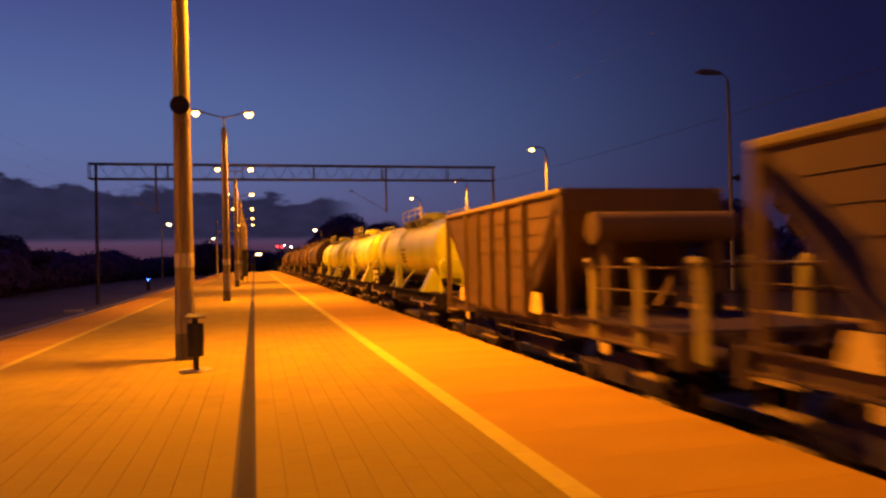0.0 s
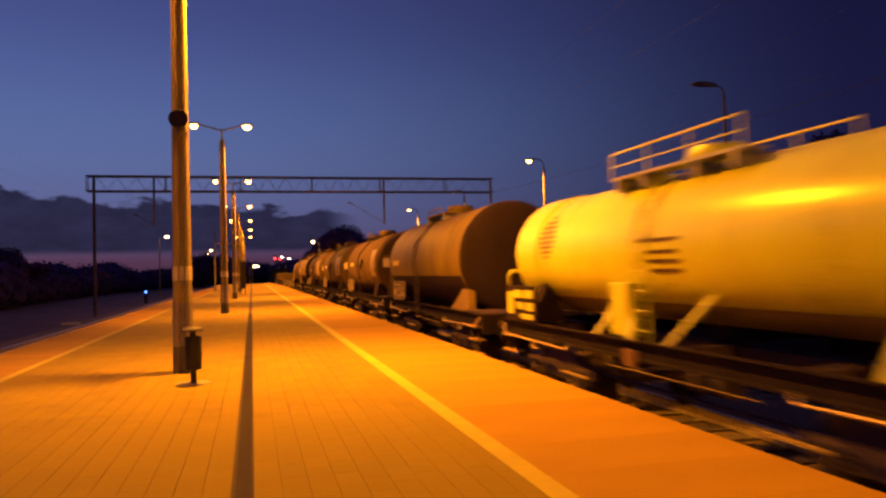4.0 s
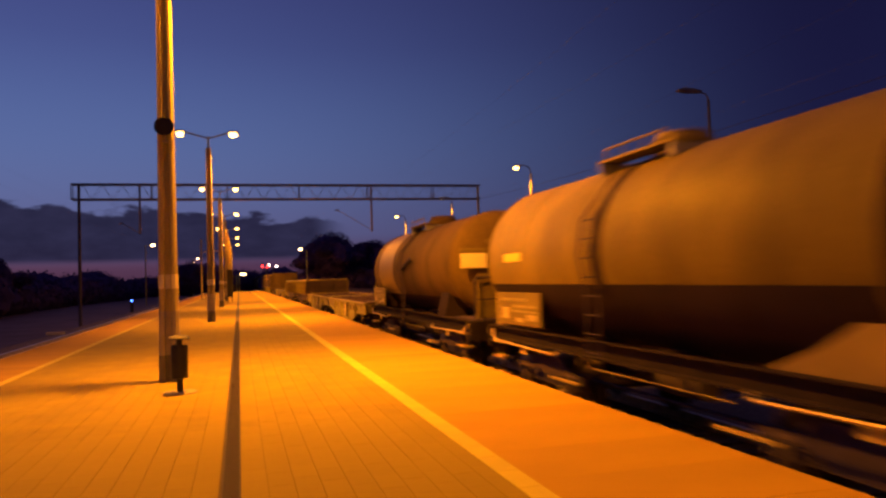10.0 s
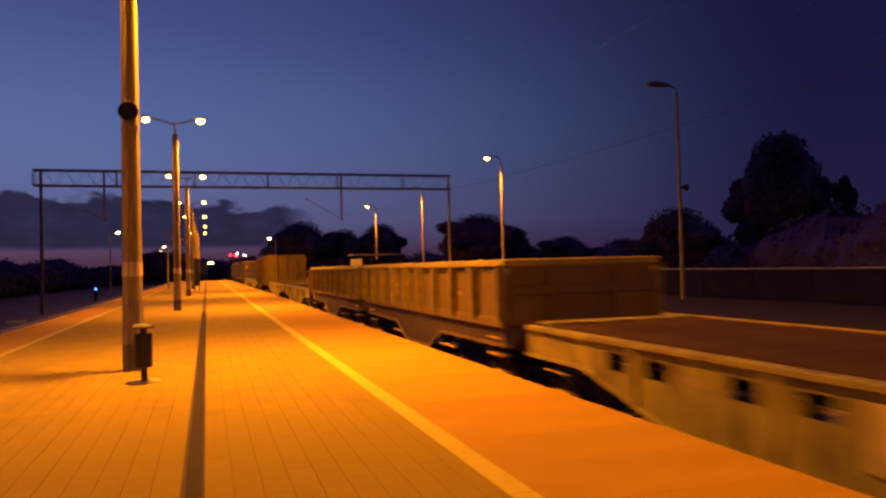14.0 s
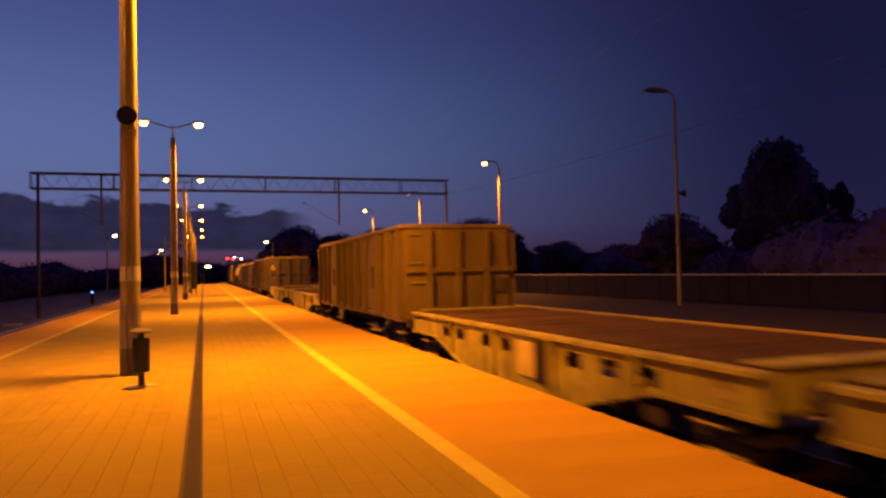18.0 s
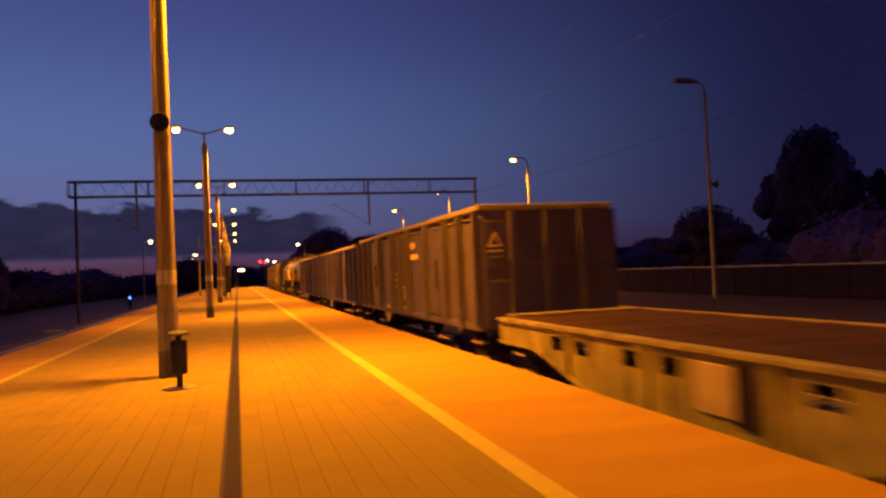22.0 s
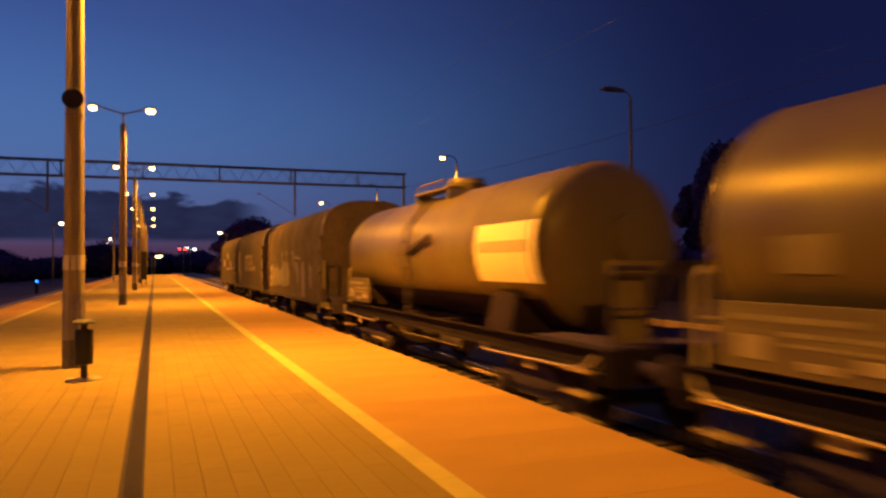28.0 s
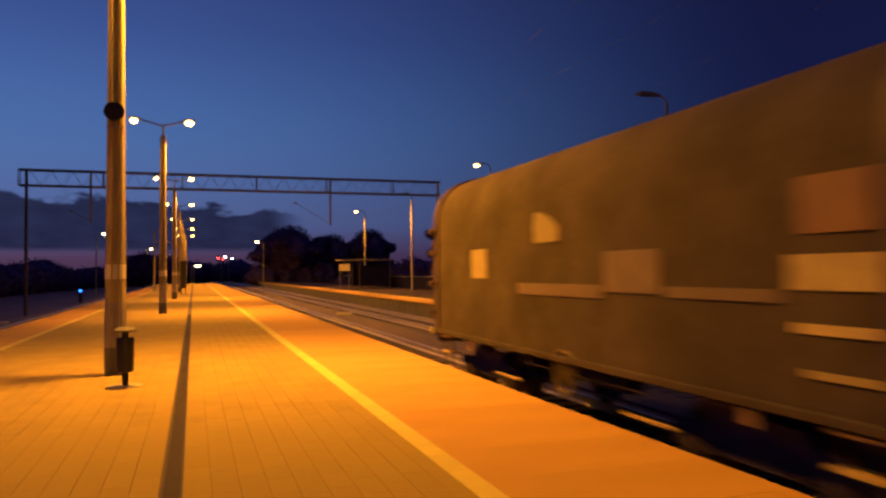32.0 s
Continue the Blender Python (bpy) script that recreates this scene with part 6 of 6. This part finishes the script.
# -- flat wagons --
def flat_wagon(u0, u1, label):
    L = u1 - u0
    t = start("flat_wagon", label, "flat wagon", u0, u1, "flat wagons")
    underframe(t, L, L / 2 - 2.2)
    q = L / 2 - 0.34
    deck = 1.30
    for s in (-1, 1):
        x0, x1 = s * 1.37, s * 1.40
        lo = lambda y: 0.90 if abs(y) > q - 1.7 else max(0.48, 0.90 - (q - 1.7 - abs(y)) * 0.24)  # noqa: E731
        holes = [-3.75, -2.95, -2.05, 0.2, 1.05, 2.4, 3.2]
        hw, hz0, hz1 = 0.20, 0.93, 1.14
        # web: an upper and a lower strip, and the pieces between the holes
        bm = bm_new()
        box(bm, x0, x1, -q, q, hz1, deck - 0.06)
        cuts = [-q] + [c for hy in holes for c in (hy - hw, hy + hw)] + [q]
        for a, b_ in zip(cuts[0::2], cuts[1::2]):
            box(bm, x0, x1, a, b_, hz0 - 0.001, hz1 + 0.001)
        ys = [-q + 2 * q * k / 40 for k in range(41)]
        for a, b_ in zip(ys, ys[1:]):
            v = [bm.verts.new((x, y, z)) for x in (x0, x1) for y, z in ((a, lo(a)), (b_, lo(b_)), (b_, hz0), (a, hz0))]
            for f in ((0, 1, 2, 3), (7, 6, 5, 4), (0, 4, 5, 1)):
                bm.faces.new([v[i] for i in f])
        sill = part("side_sill", bm, M["sill"], t, "pale fish-bellied sill with square holes", angle=20)
        bm = bm_new()
        box(bm, s * 1.30, s * 1.46, -q, q, deck - 0.06, deck + 0.01, 0.012)
        part("top_flange", bm, M["sill"], sill)
        bm = bm_new()
        for a, b_ in zip(ys, ys[1:]):
            v = [bm.verts.new((x, y, z + dz)) for x in (s * 1.32, s * 1.45) for y, z in ((a, lo(a)), (b_, lo(b_))) for dz in (-0.04, 0.0)]
            for f in ((0, 2, 3, 1), (4, 5, 7, 6), (0, 4, 6, 2), (1, 3, 7, 5)):
                bm.faces.new([v[i] for i in f])
        bmesh.ops.remove_doubles(bm, verts=bm.verts, dist=1e-4)
        part("bottom_flange", bm, M["sill"], sill, angle=20)
        for y in (-3.55, -1.5, 0.65, 2.8):
            bm = bm_new()
            box(bm, s * 1.40, s * 1.45, y - 0.05, y + 0.05, max(lo(y - .05), lo(y + .05)), deck - 0.062)
            part("stanchion_socket", bm, M["sill"], sill)
        bm = bm_new()
        box(bm, s * 1.403, s * 1.425, -0.92, -0.30, 0.64, 1.16, 0.008)
        part("data_board", bm, M["board"], sill, "pale data board")
        # a raised dark block stands in for a tall opening in the sill
        bm = bm_new()
        box(bm, s * 1.403, s * 1.44, -1.25, -0.96, 0.60, 1.20, 0.01)
        part("tool_box", bm, M["soot"], sill, "dark block standing in for an opening")
        bm = bm_new()
        box(bm, -1.30, 1.30, s * (q - 0.05), s * q, 0.95, deck - 0.02)
        part("end_sill", bm, M["sill"], t)
        bm = bm_new()
        box(bm, -1.28, 1.28, s * (q - 0.25) - 0.2, s * (q - 0.25) + 0.2, deck + 0.031, deck + 0.055)
        part("end_plate", bm, M["sill"], t)
    n = 44
    b = bm_new()
    w = 2 * q / n
    box(b, -1.295, 1.295, -w / 2 + 0.008, w / 2 - 0.008, -0.05, 0.0, 0.006)
    me = mesh_of("deck_plank", b, M["deck"], 0)
    for i in range(n):
        part("deck_plank", me, None, t, at=pose(0, -q + w * (i + 0.5), deck + random.uniform(0.015, 0.03)))
    bars(t, "lettering", -1.401, [(1.45, 2.0, 0.97, 1.05), (-2.65, -2.3, 0.72, 0.80), (4.75, 5.2, 1.12, 1.18), (-5.2, -4.8, 1.0, 1.08)], M["pale"], "small pale writing")
    return t


for u0, u1 in ((130.8, 143.4), (143.4, 155.4), (179.3, 191.2), (191.2, 203.0), (216.85, 228.85), (228.85, 240.85)):
    flat_wagon(u0, u1, "empty flat wagon with a plank deck and pale sills")


# -- hopper wagons --
def hopper_wagon(u0, u1):
    L = u1 - u0
    t = start("hopper_wagon", "rust-brown hopper wagon with ribbed plank sides", "hopper wagon", u0, u1, "hopper wagons")
    underframe(t, L, L / 2 - 2.4, sole=M["hopper"])
    a, b_ = -L / 2 + 3.58, L / 2 - 1.02
    X, zt, zb = 1.36, 3.27, 1.18
    for s in (-1, 1):
        side = None
        # boards between the ribs, one above another, cut back under the sloping ends
        rows = 7
        near = [(zt, 0.0), (3.01, 0.17), (2.34, 0.75), (1.99, 1.33), (zb, 1.40)]
        away = [(zt, 0.0), (3.01, 0.25), (2.25, 1.28), (1.59, 1.50), (zb, 1.62)]
        cut = lambda rows, z: next(d0 + (d1 - d0) * (z0 - z) / (z0 - z1) for (z0, d0), (z1, d1) in zip(rows, rows[1:]) if z >= z1 - 1e-6)  # noqa: E731
        bmf = bm_new()
        prism(bmf, [(a + d, z) for z, d in near] + [(b_ - d, z) for z, d in reversed(away)], s * X - 0.02, s * X + 0.02, "x")
        side = part("side_wall", bmf, M["hopper"], t)
        for k in range(rows):
            z0 = zb + 0.06 + k * (zt - 0.2 - zb) / rows
            z1 = z0 + (zt - 0.2 - zb) / rows - 0.02
            bm = bm_new()
            prism(bm, [(a + cut(near, z0) + 0.03, z0), (b_ - cut(away, z0) - 0.03, z0), (b_ - cut(away, z1) - 0.03, z1), (a + cut(near, z1) + 0.03, z1)], s * (X + 0.02), s * (X + 0.045), "x")
            part("side_board", bm, M["hopper"], side)
        bm = bm_new()
        box(bm, s * (X + 0.03) - 0.06, s * (X + 0.03) + 0.06, a - 0.04, b_ + 0.04, zt - 0.10, zt, 0.02)
        part("top_rail", bm, M["rim"], t)
        for y in (a, b_):
            bm = bm_new()
            box(bm, s * (X + 0.01) - 0.05, s * (X + 0.01) + 0.05, y - 0.06, y + 0.06, 1.27, zt - 0.1)
            part("corner_post", bm, M["hopper"], t)
    ys = [a + 1.50 + (b_ - a - 3.25) * k / 4 for k in range(5)]
    ribs(t, ys, -X - 0.045, zb, zt - 0.11, 0.12, 0.09, M["hopper"])
    for y0, y1, top in ((a, a + 1.9, 1), (b_, b_ - 1.5, -1)):
        bm = bm_new()
        v = [bm.verts.new(p) for p in ((-X, y0, zt - 0.34), (X, y0, zt - 0.34), (X * 0.9, y1, 1.25), (-X * 0.9, y1, 1.25))]
        w = [bm.verts.new((p.co.x, p.co.y + 0.03 * top, p.co.z + 0.03)) for p in v]
        bm.faces.new(v), bm.faces.new(w[::-1])
        for i in range(4):
            bm.faces.new((v[i], w[i], w[(i + 1) % 4], v[(i + 1) % 4]))
        part("end_slope", bm, M["hopper"], t)
        bm = bm_new()
        box(bm, -X, X, y0 - 0.03, y0 + 0.03, zt - 0.36, zt - 0.004)
        part("end_panel", bm, M["hopper"], t)
        for x in (-0.8, 0.8):
            bm = bm_new()
            tube(bm, (x, y0 + 0.1 * top, 1.3), (x, y0 + 0.2 * top, zt - 0.45), 0.05, n=6)
            part("end_strut", bm, M["hopper"], t)
    bm = bm_new()
    tube(bm, (-1.15, a - 0.55, 2.62), (1.15, a - 0.55, 2.62), 0.24, n=20)
    part("air_reservoir", bm, M["hopper"], t, "cylindrical reservoir across the end")
    for x in (-0.9, 0.9):
        bm = bm_new()
        box(bm, x - 0.06, x + 0.06, a - 0.66, a - 0.44, 1.28, 2.45)
        part("reservoir_stand", bm, M["hopper"], t)
    bm = bm_new()
    box(bm, -1.3, 1.3, -L / 2 + 0.6, a - 0.07, 1.275, 1.31)
    part("end_platform", bm, M["under"], t)
    for y in (a - 0.75, a - 2.05, a - 3.40):
        for x in (-1.24, 1.24):
            bm = bm_new()
            pts = [(0, 1.0), (0.0, 1.9), (-0.05, 2.10), (-0.16, 2.18), (-0.22, 2.12)]
            for (p0, z0), (p1, z1) in zip(pts, pts[1:]):
                sg = 1 if x > 0 else -1
                prism(bm, [(x - sg * p0 * 0.4 - 0.02, z0), (x - sg * p0 * 0.4 + 0.02, z0), (x - sg * p1 * 0.4 + 0.02, z1), (x - sg * p1 * 0.4 - 0.02, z1)], y - 0.10, y + 0.10)
            part("stanchion", bm, M["rim"], t, "bent steel stanchion")
    bm = bm_new()
    for z in (1.75, 2.05):
        tube(bm, (-1.24, -L / 2 + 0.75, z), (1.24, -L / 2 + 0.75, z), 0.02, n=6)
        for x in (-1.24, 1.24):
            tube(bm, (x, -L / 2 + 0.75, z), (x, a - 0.75, z), 0.014, n=6)
    part("handrail", bm, M["hopper"], t)
    bm = bm_new()
    prism(bm, [(a + 0.84, 1.27), (a + 0.89, 1.62), (a + 1.22, 1.62), (a + 1.36, 1.27)], -X - 0.055, -X - 0.025, "x")
    part("data_board", bm, M["mark"], t, "pale data board")
    bm = bm_new()
    prism(bm, [(b_ - 1.45, 1.26), (b_ - 1.35, 1.57), (b_ - 1.07, 1.57), (b_ - 0.95, 1.26)], -X - 0.03, -X, "x")
    part("data_board", bm, M["mark"], t, "pale data board")
    for x in (-1, 1):
        for y in (-0.3, 1.7):
            bm = bm_new()
            prism(bm, [(x * 0.25, 1.2), (x * 1.1, 1.2), (x * 1.0, 0.55), (x * 0.5, 0.5)], y - 0.6, y + 0.6)
            part("chute", bm, M["under"], t)


hopper_wagon(-4.6, 6.95)
hopper_wagon(6.9, 18.35)


# -- hood wagons --
def hood_profile(n=16):
    X, zs, za, zb = 1.42, 3.12, 4.12, 1.14
    pts = [(-X, zb)]
    for k in range(n + 1):
        a = math.pi - math.pi * k / n
        c, s = math.cos(a), math.sin(a)
        pts.append((X * (abs(c) ** 0.72) * (1 if c > 0 else -1), zs + (za - zs) * abs(s) ** 0.85))
    pts.append((X, zb))
    return pts


def hood_wagon(u0, u1, label, design, porch=0.0, sheet="tarp"):
    L = u1 - u0
    t = start("hood_wagon", label, "covered wagon", u0, u1, "covered hood wagons")
    underframe(t, L, L / 2 - 2.55, brake_wheel=-0.2)
    below = set(t.children)
    h = L / 2 - 0.62 - porch / 2
    prof = hood_profile()
    # the sheet, bellied slightly between its hoops
    bm = bm_new()
    n = 30
    rings = []
    for k in range(n + 1):
        y = -h + 0.12 + (2 * h - 0.24) * k / n
        bulge = 0.003 * abs(math.sin(k / n * math.pi * 6))
        rings.append([bm.verts.new((x * (0.975 + bulge * (1 if z > 1.3 else 0)), y, z - 0.03)) for x, z in prof])
    for a, b_ in zip(rings, rings[1:]):
        for i in range(len(prof) - 1):
            bm.faces.new((a[i], a[i + 1], b_[i + 1], b_[i]))
    hood = part("hood_sheet", bm, M[sheet], t, "dusty drawn hood sheet", angle=60)
    for k in (0, 6):
        y = -h + 0.12 + (2 * h - 0.24) * k / 6
        bm = bm_new()
        out = [(x * 1.0, z) for x, z in prof]
        inn = [(x * 0.93, z - 0.09 if z > 1.2 else z) for x, z in prof]
        for y0, y1 in ((y - 0.13, y + 0.13),):
            for q in range(len(prof) - 1):
                v = [bm.verts.new((p[0], yy, p[1])) for yy in (y0, y1) for p in (out[q], out[q + 1], inn[q + 1], inn[q])]
                for f in ((0, 1, 5, 4), (3, 7, 6, 2), (0, 3, 2, 1), (4, 5, 6, 7)):
                    bm.faces.new([v[i] for i in f])
        part("end_hoop", bm, M["end"], t, "dark end hoop")
    for s in (-1, 1):
        bm = bm_new()
        inn = [(x * 0.95, z - 0.07 if z > 1.2 else z) for x, z in prof]
        prism(bm, inn, s * (h - 0.04), s * h)
        e = part("end_wall", bm, M["end"], t, "dark flat end wall")
        for x in (-0.75, 0.75):
            bm = bm_new()
            box(bm, x - 0.08, x + 0.08, s * h if s > 0 else s * (h + 0.08), s * (h + 0.08) if s > 0 else s * h, 1.1, 3.5)
            part("end_rib", bm, M["end"], e)
        bm = bm_new()
        for x in (-1.36, -1.02):
            tube(bm, (x, s * (h + 0.16), 1.28), (x, s * (h + 0.16), 2.30), 0.024, n=6)
        tube(bm, (-1.36, s * (h + 0.16), 2.30), (-1.02, s * (h + 0.16), 2.30), 0.024, n=6)
        part("end_handrail", bm, M["under"], t, "handrail loop")
        bm = bm_new()
        box(bm, -1.47, 1.47, s * (h + 0.02) - 0.09, s * (h + 0.02) + 0.09, 1.02, 1.14)
        part("buffer_beam", bm, M["sill"], t)
    for s in (-1, 1):
        bm = bm_new()
        box(bm, s * 1.40 - 0.05, s * 1.40 + 0.05, -h, h, 1.05, 1.13, 0.01)
        part("guide_rail", bm, M["tarp"], t)
    bm = bm_new()
    box(bm, -1.475, -1.435, -h - 0.02, -h + 0.16, 1.2, 3.05)
    part("latch_bar", bm, M["end"], t)
    for z in (1.45, 2.0, 2.6, 3.02):
        bm = bm_new()
        box(bm, -1.55, -1.40, -h - 0.02, -h + 0.10, z - 0.05, z + 0.05, 0.015)
        part("latch", bm, M["end"], t)
        bm = bm_new()
        box(bm, -1.53, -1.40, h - 0.12, h, z - 0.05, z + 0.05, 0.015)
        part("latch", bm, M["end"], t)
    design(t, hood, h)
    # a wagon with an open porch at its rear carries its hood farther forward
    for ob in t.children:
        if ob not in below:
            ob.location.y += porch / 2
    for ob in hood.children:
        ob.location.y -= porch / 2
    if porch:
        bm = bm_new()
        box(bm, -1.35, 1.35, -L / 2 + 0.60, -L / 2 + 0.62 + porch, 1.285, 1.325)
        part("porch_floor", bm, M["under"], t)
    return t


SX = -1.3905


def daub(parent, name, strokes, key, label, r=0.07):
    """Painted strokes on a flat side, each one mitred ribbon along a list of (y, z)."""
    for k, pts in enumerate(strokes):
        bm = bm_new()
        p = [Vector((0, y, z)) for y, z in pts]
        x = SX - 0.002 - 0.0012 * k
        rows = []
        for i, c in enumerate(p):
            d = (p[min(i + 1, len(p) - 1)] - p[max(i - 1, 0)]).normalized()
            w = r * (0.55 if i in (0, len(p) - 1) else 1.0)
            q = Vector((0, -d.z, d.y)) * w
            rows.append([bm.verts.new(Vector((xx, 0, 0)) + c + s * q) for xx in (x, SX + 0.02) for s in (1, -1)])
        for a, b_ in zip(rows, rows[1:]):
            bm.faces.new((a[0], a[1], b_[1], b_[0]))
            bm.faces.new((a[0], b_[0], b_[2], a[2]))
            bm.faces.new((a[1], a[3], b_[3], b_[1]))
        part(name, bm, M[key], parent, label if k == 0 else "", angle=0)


def wave(y0, y1, z, amp, n, ph=0.0):
    return [(y0 + (y1 - y0) * k / n, z + amp * math.sin(ph + k * 1.9)) for k in range(n + 1)]


def patch(parent, y0, y1, z0, z1, key, label, name="painted_panel"):
    bm = bm_new()
    box(bm, SX - 0.012, SX + 0.02, y0, y1, z0, z1)
    part(name, bm, M[key], parent, label)


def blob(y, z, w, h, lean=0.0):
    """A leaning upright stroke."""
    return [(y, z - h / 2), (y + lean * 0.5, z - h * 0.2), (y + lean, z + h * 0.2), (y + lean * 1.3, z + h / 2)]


def design_scrawl(t, hood, h):
    # an uneven painted block, pale strokes on it, a wavy brow beside them, and a tall tapering figure
    bm = bm_new()
    edge = [(5.25, 1.50), (5.30, 2.18), (4.6, 2.28), (4.2, 2.10), (3.5, 2.16), (2.9, 2.02), (2.3, 2.22), (1.6, 2.34), (0.9, 2.26), (0.55, 1.9), (0.75, 1.5), (1.6, 1.40), (3.0, 1.46), (4.2, 1.38)]
    prism(bm, edge, SX - 0.0015, SX + 0.02, "x")
    part("painted_block", bm, M["paint_d"], hood, "uneven olive painted block")
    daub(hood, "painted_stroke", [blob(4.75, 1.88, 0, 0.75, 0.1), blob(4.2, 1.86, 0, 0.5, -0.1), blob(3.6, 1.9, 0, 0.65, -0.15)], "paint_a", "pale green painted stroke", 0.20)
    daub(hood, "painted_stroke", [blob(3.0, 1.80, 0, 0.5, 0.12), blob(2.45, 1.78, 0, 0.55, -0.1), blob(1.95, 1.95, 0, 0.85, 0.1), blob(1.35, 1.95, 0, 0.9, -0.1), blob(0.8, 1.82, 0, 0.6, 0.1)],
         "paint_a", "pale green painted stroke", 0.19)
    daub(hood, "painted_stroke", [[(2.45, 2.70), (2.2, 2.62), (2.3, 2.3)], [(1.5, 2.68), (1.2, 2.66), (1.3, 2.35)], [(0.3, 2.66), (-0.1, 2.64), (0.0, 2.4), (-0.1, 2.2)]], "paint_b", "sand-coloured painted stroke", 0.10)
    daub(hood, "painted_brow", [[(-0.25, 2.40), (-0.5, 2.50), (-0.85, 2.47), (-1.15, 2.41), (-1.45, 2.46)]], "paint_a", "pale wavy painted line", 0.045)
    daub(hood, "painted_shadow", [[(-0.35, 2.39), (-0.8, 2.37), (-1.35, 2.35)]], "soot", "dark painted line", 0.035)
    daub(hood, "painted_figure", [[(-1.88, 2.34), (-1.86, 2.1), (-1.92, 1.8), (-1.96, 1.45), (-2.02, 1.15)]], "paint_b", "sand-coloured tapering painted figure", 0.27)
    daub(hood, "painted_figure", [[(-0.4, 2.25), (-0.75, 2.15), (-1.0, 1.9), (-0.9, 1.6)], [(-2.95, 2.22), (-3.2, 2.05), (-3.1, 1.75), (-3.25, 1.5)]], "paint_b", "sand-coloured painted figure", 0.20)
    patch(hood, -h + 0.25, -h + 0.75, 1.55, 2.35, "pale", "pale data panel")
    for z0, z1 in ((2.0, 2.16), (1.62, 1.78), (1.36, 1.52)):
        patch(hood, h - 0.5, h - 0.2, z0, z1, "board", "pale data panel")


def design_word(t, hood, h):
    # painted capitals, part worn away
    for ch, y in (("S", 2.04), ("T", 1.27), ("E", 0.42), ("E", -0.34)):
        cu = bpy.data.curves.new("letter", "FONT")
        cu.body, cu.size, cu.extrude, cu.offset = ch, 1.10, 0.012, 0.030
        cu.materials.append(M["grey_letter"])
        tmp = new("letter", cu)
        dg = bpy.context.evaluated_depsgraph_get()
        me = bpy.data.meshes.new_from_object(tmp.evaluated_get(dg))
        bpy.data.objects.remove(tmp)
        ob = part("letter", me, None, hood, "worn pale painted capital")
        ob.matrix_basis = Matrix.Translation((SX - 0.006, y, 1.95)) @ Matrix(((0, 0, -1, 0), (-1.12, 0, 0, 0), (0, 1, 0, 0), (0, 0, 0, 1)))
    patch(hood, -1.80, -1.38, 1.97, 2.16, "pale", "pale full stop")
    patch(hood, h - 0.62, h - 0.22, 1.75, 2.95, "pale", "pale data panel")
    patch(hood, -h + 0.25, -h + 0.8, 1.6, 2.0, "pale", "pale data panel")
    daub(hood, "painted_scrawl", [[(h - 0.9, 1.9), (h - 0.7, 1.6), (h - 0.95, 1.35)], [(h - 1.3, 1.8), (h - 1.1, 1.5)]], "pale", "small pale scrawl", 0.05)
    bars(hood, "lettering", SX - 0.006, [(-h + 0.3, -h + 0.9, 2.3, 2.38), (-h + 0.3, -h + 0.9, 2.14, 2.22)], M["pale"], "small pale writing")


def design_labels(t, hood, h):
    # the last wagon: pale panels, an arched sticker and a faint stripe
    patch(hood, 2.45, 3.1, 2.12, 2.60, "pale", "pale data panel")
    bm = bm_new()
    prism(bm, [(-0.35, 2.62), (0.35, 2.62), (0.35, 2.9), (0.32, 3.05), (0.12, 3.02), (-0.1, 2.95), (-0.35, 2.8)], SX - 0.012, SX + 0.02, "x")
    for v in bm.verts:
        v.co.y += 0.3
    part("painted_panel", bm, M["pale"], hood, "arched pale sticker")
    patch(hood, -2.25, -1.2, 1.98, 2.45, "paint_b", "sand-coloured painted block")
    patch(hood, -1.1, 1.2, 1.90, 2.06, "paint_b", "faint painted stripe")
    patch(hood, -3.9, -2.35, 1.95, 2.06, "paint_b", "faint painted stripe")
    patch(hood, -h + 0.35, -h + 1.05, 2.5, 2.95, "paint_c", "orange painted blotch")
    patch(hood, -h + 0.25, -h + 1.15, 2.06, 2.34, "board", "pale data panel")
    patch(hood, -h + 0.3, -h + 1.1, 1.72, 1.80, "board", "pale data panel")
    patch(hood, -h + 0.3, -h + 1.0, 1.38, 1.44, "pale", "pale data panel")
    # red tail lamp bracket and pale end boards
    bm = bm_new()
    box(bm, -1.40, -1.18, h + 0.01, h + 0.05, 1.35, 3.0, 0.01)
    part("end_board", bm, M["board"], t, "pale end board")
    bm = bm_new()
    box(bm, -1.34, -1.14, h + 0.06, h + 0.30, 1.9, 2.15, 0.02)
    part("tail_lamp", bm, M["white"], t, "tail lamp box")


hood_wagon(309.65, 322.6, "covered hood wagon with a painted scrawl", design_scrawl, 0.8, "tarp_pale")
hood_wagon(322.6, 334.45, "covered hood wagon with painted capitals", design_word)
hood_wagon(334.45, 346.0, "last covered hood wagon with pale panels", design_labels)

near_pavers()


def motions():
    for ob, u in RUN:
        walk(ob, [(t, pose(TRACK_X, u - SPEED * t, RAIL)) for t in (0, 8, 16, 24, 32)])
    # the wheels roll: 0.46 m of radius, under 90 degrees from row to row
    turn = math.degrees(SPEED / 0.46)
    for ob, y in SPIN:
        walk(ob, [(k / 15, pose(0, y, 0.46, turn * k / 15)) for k in range(481)])


motions()
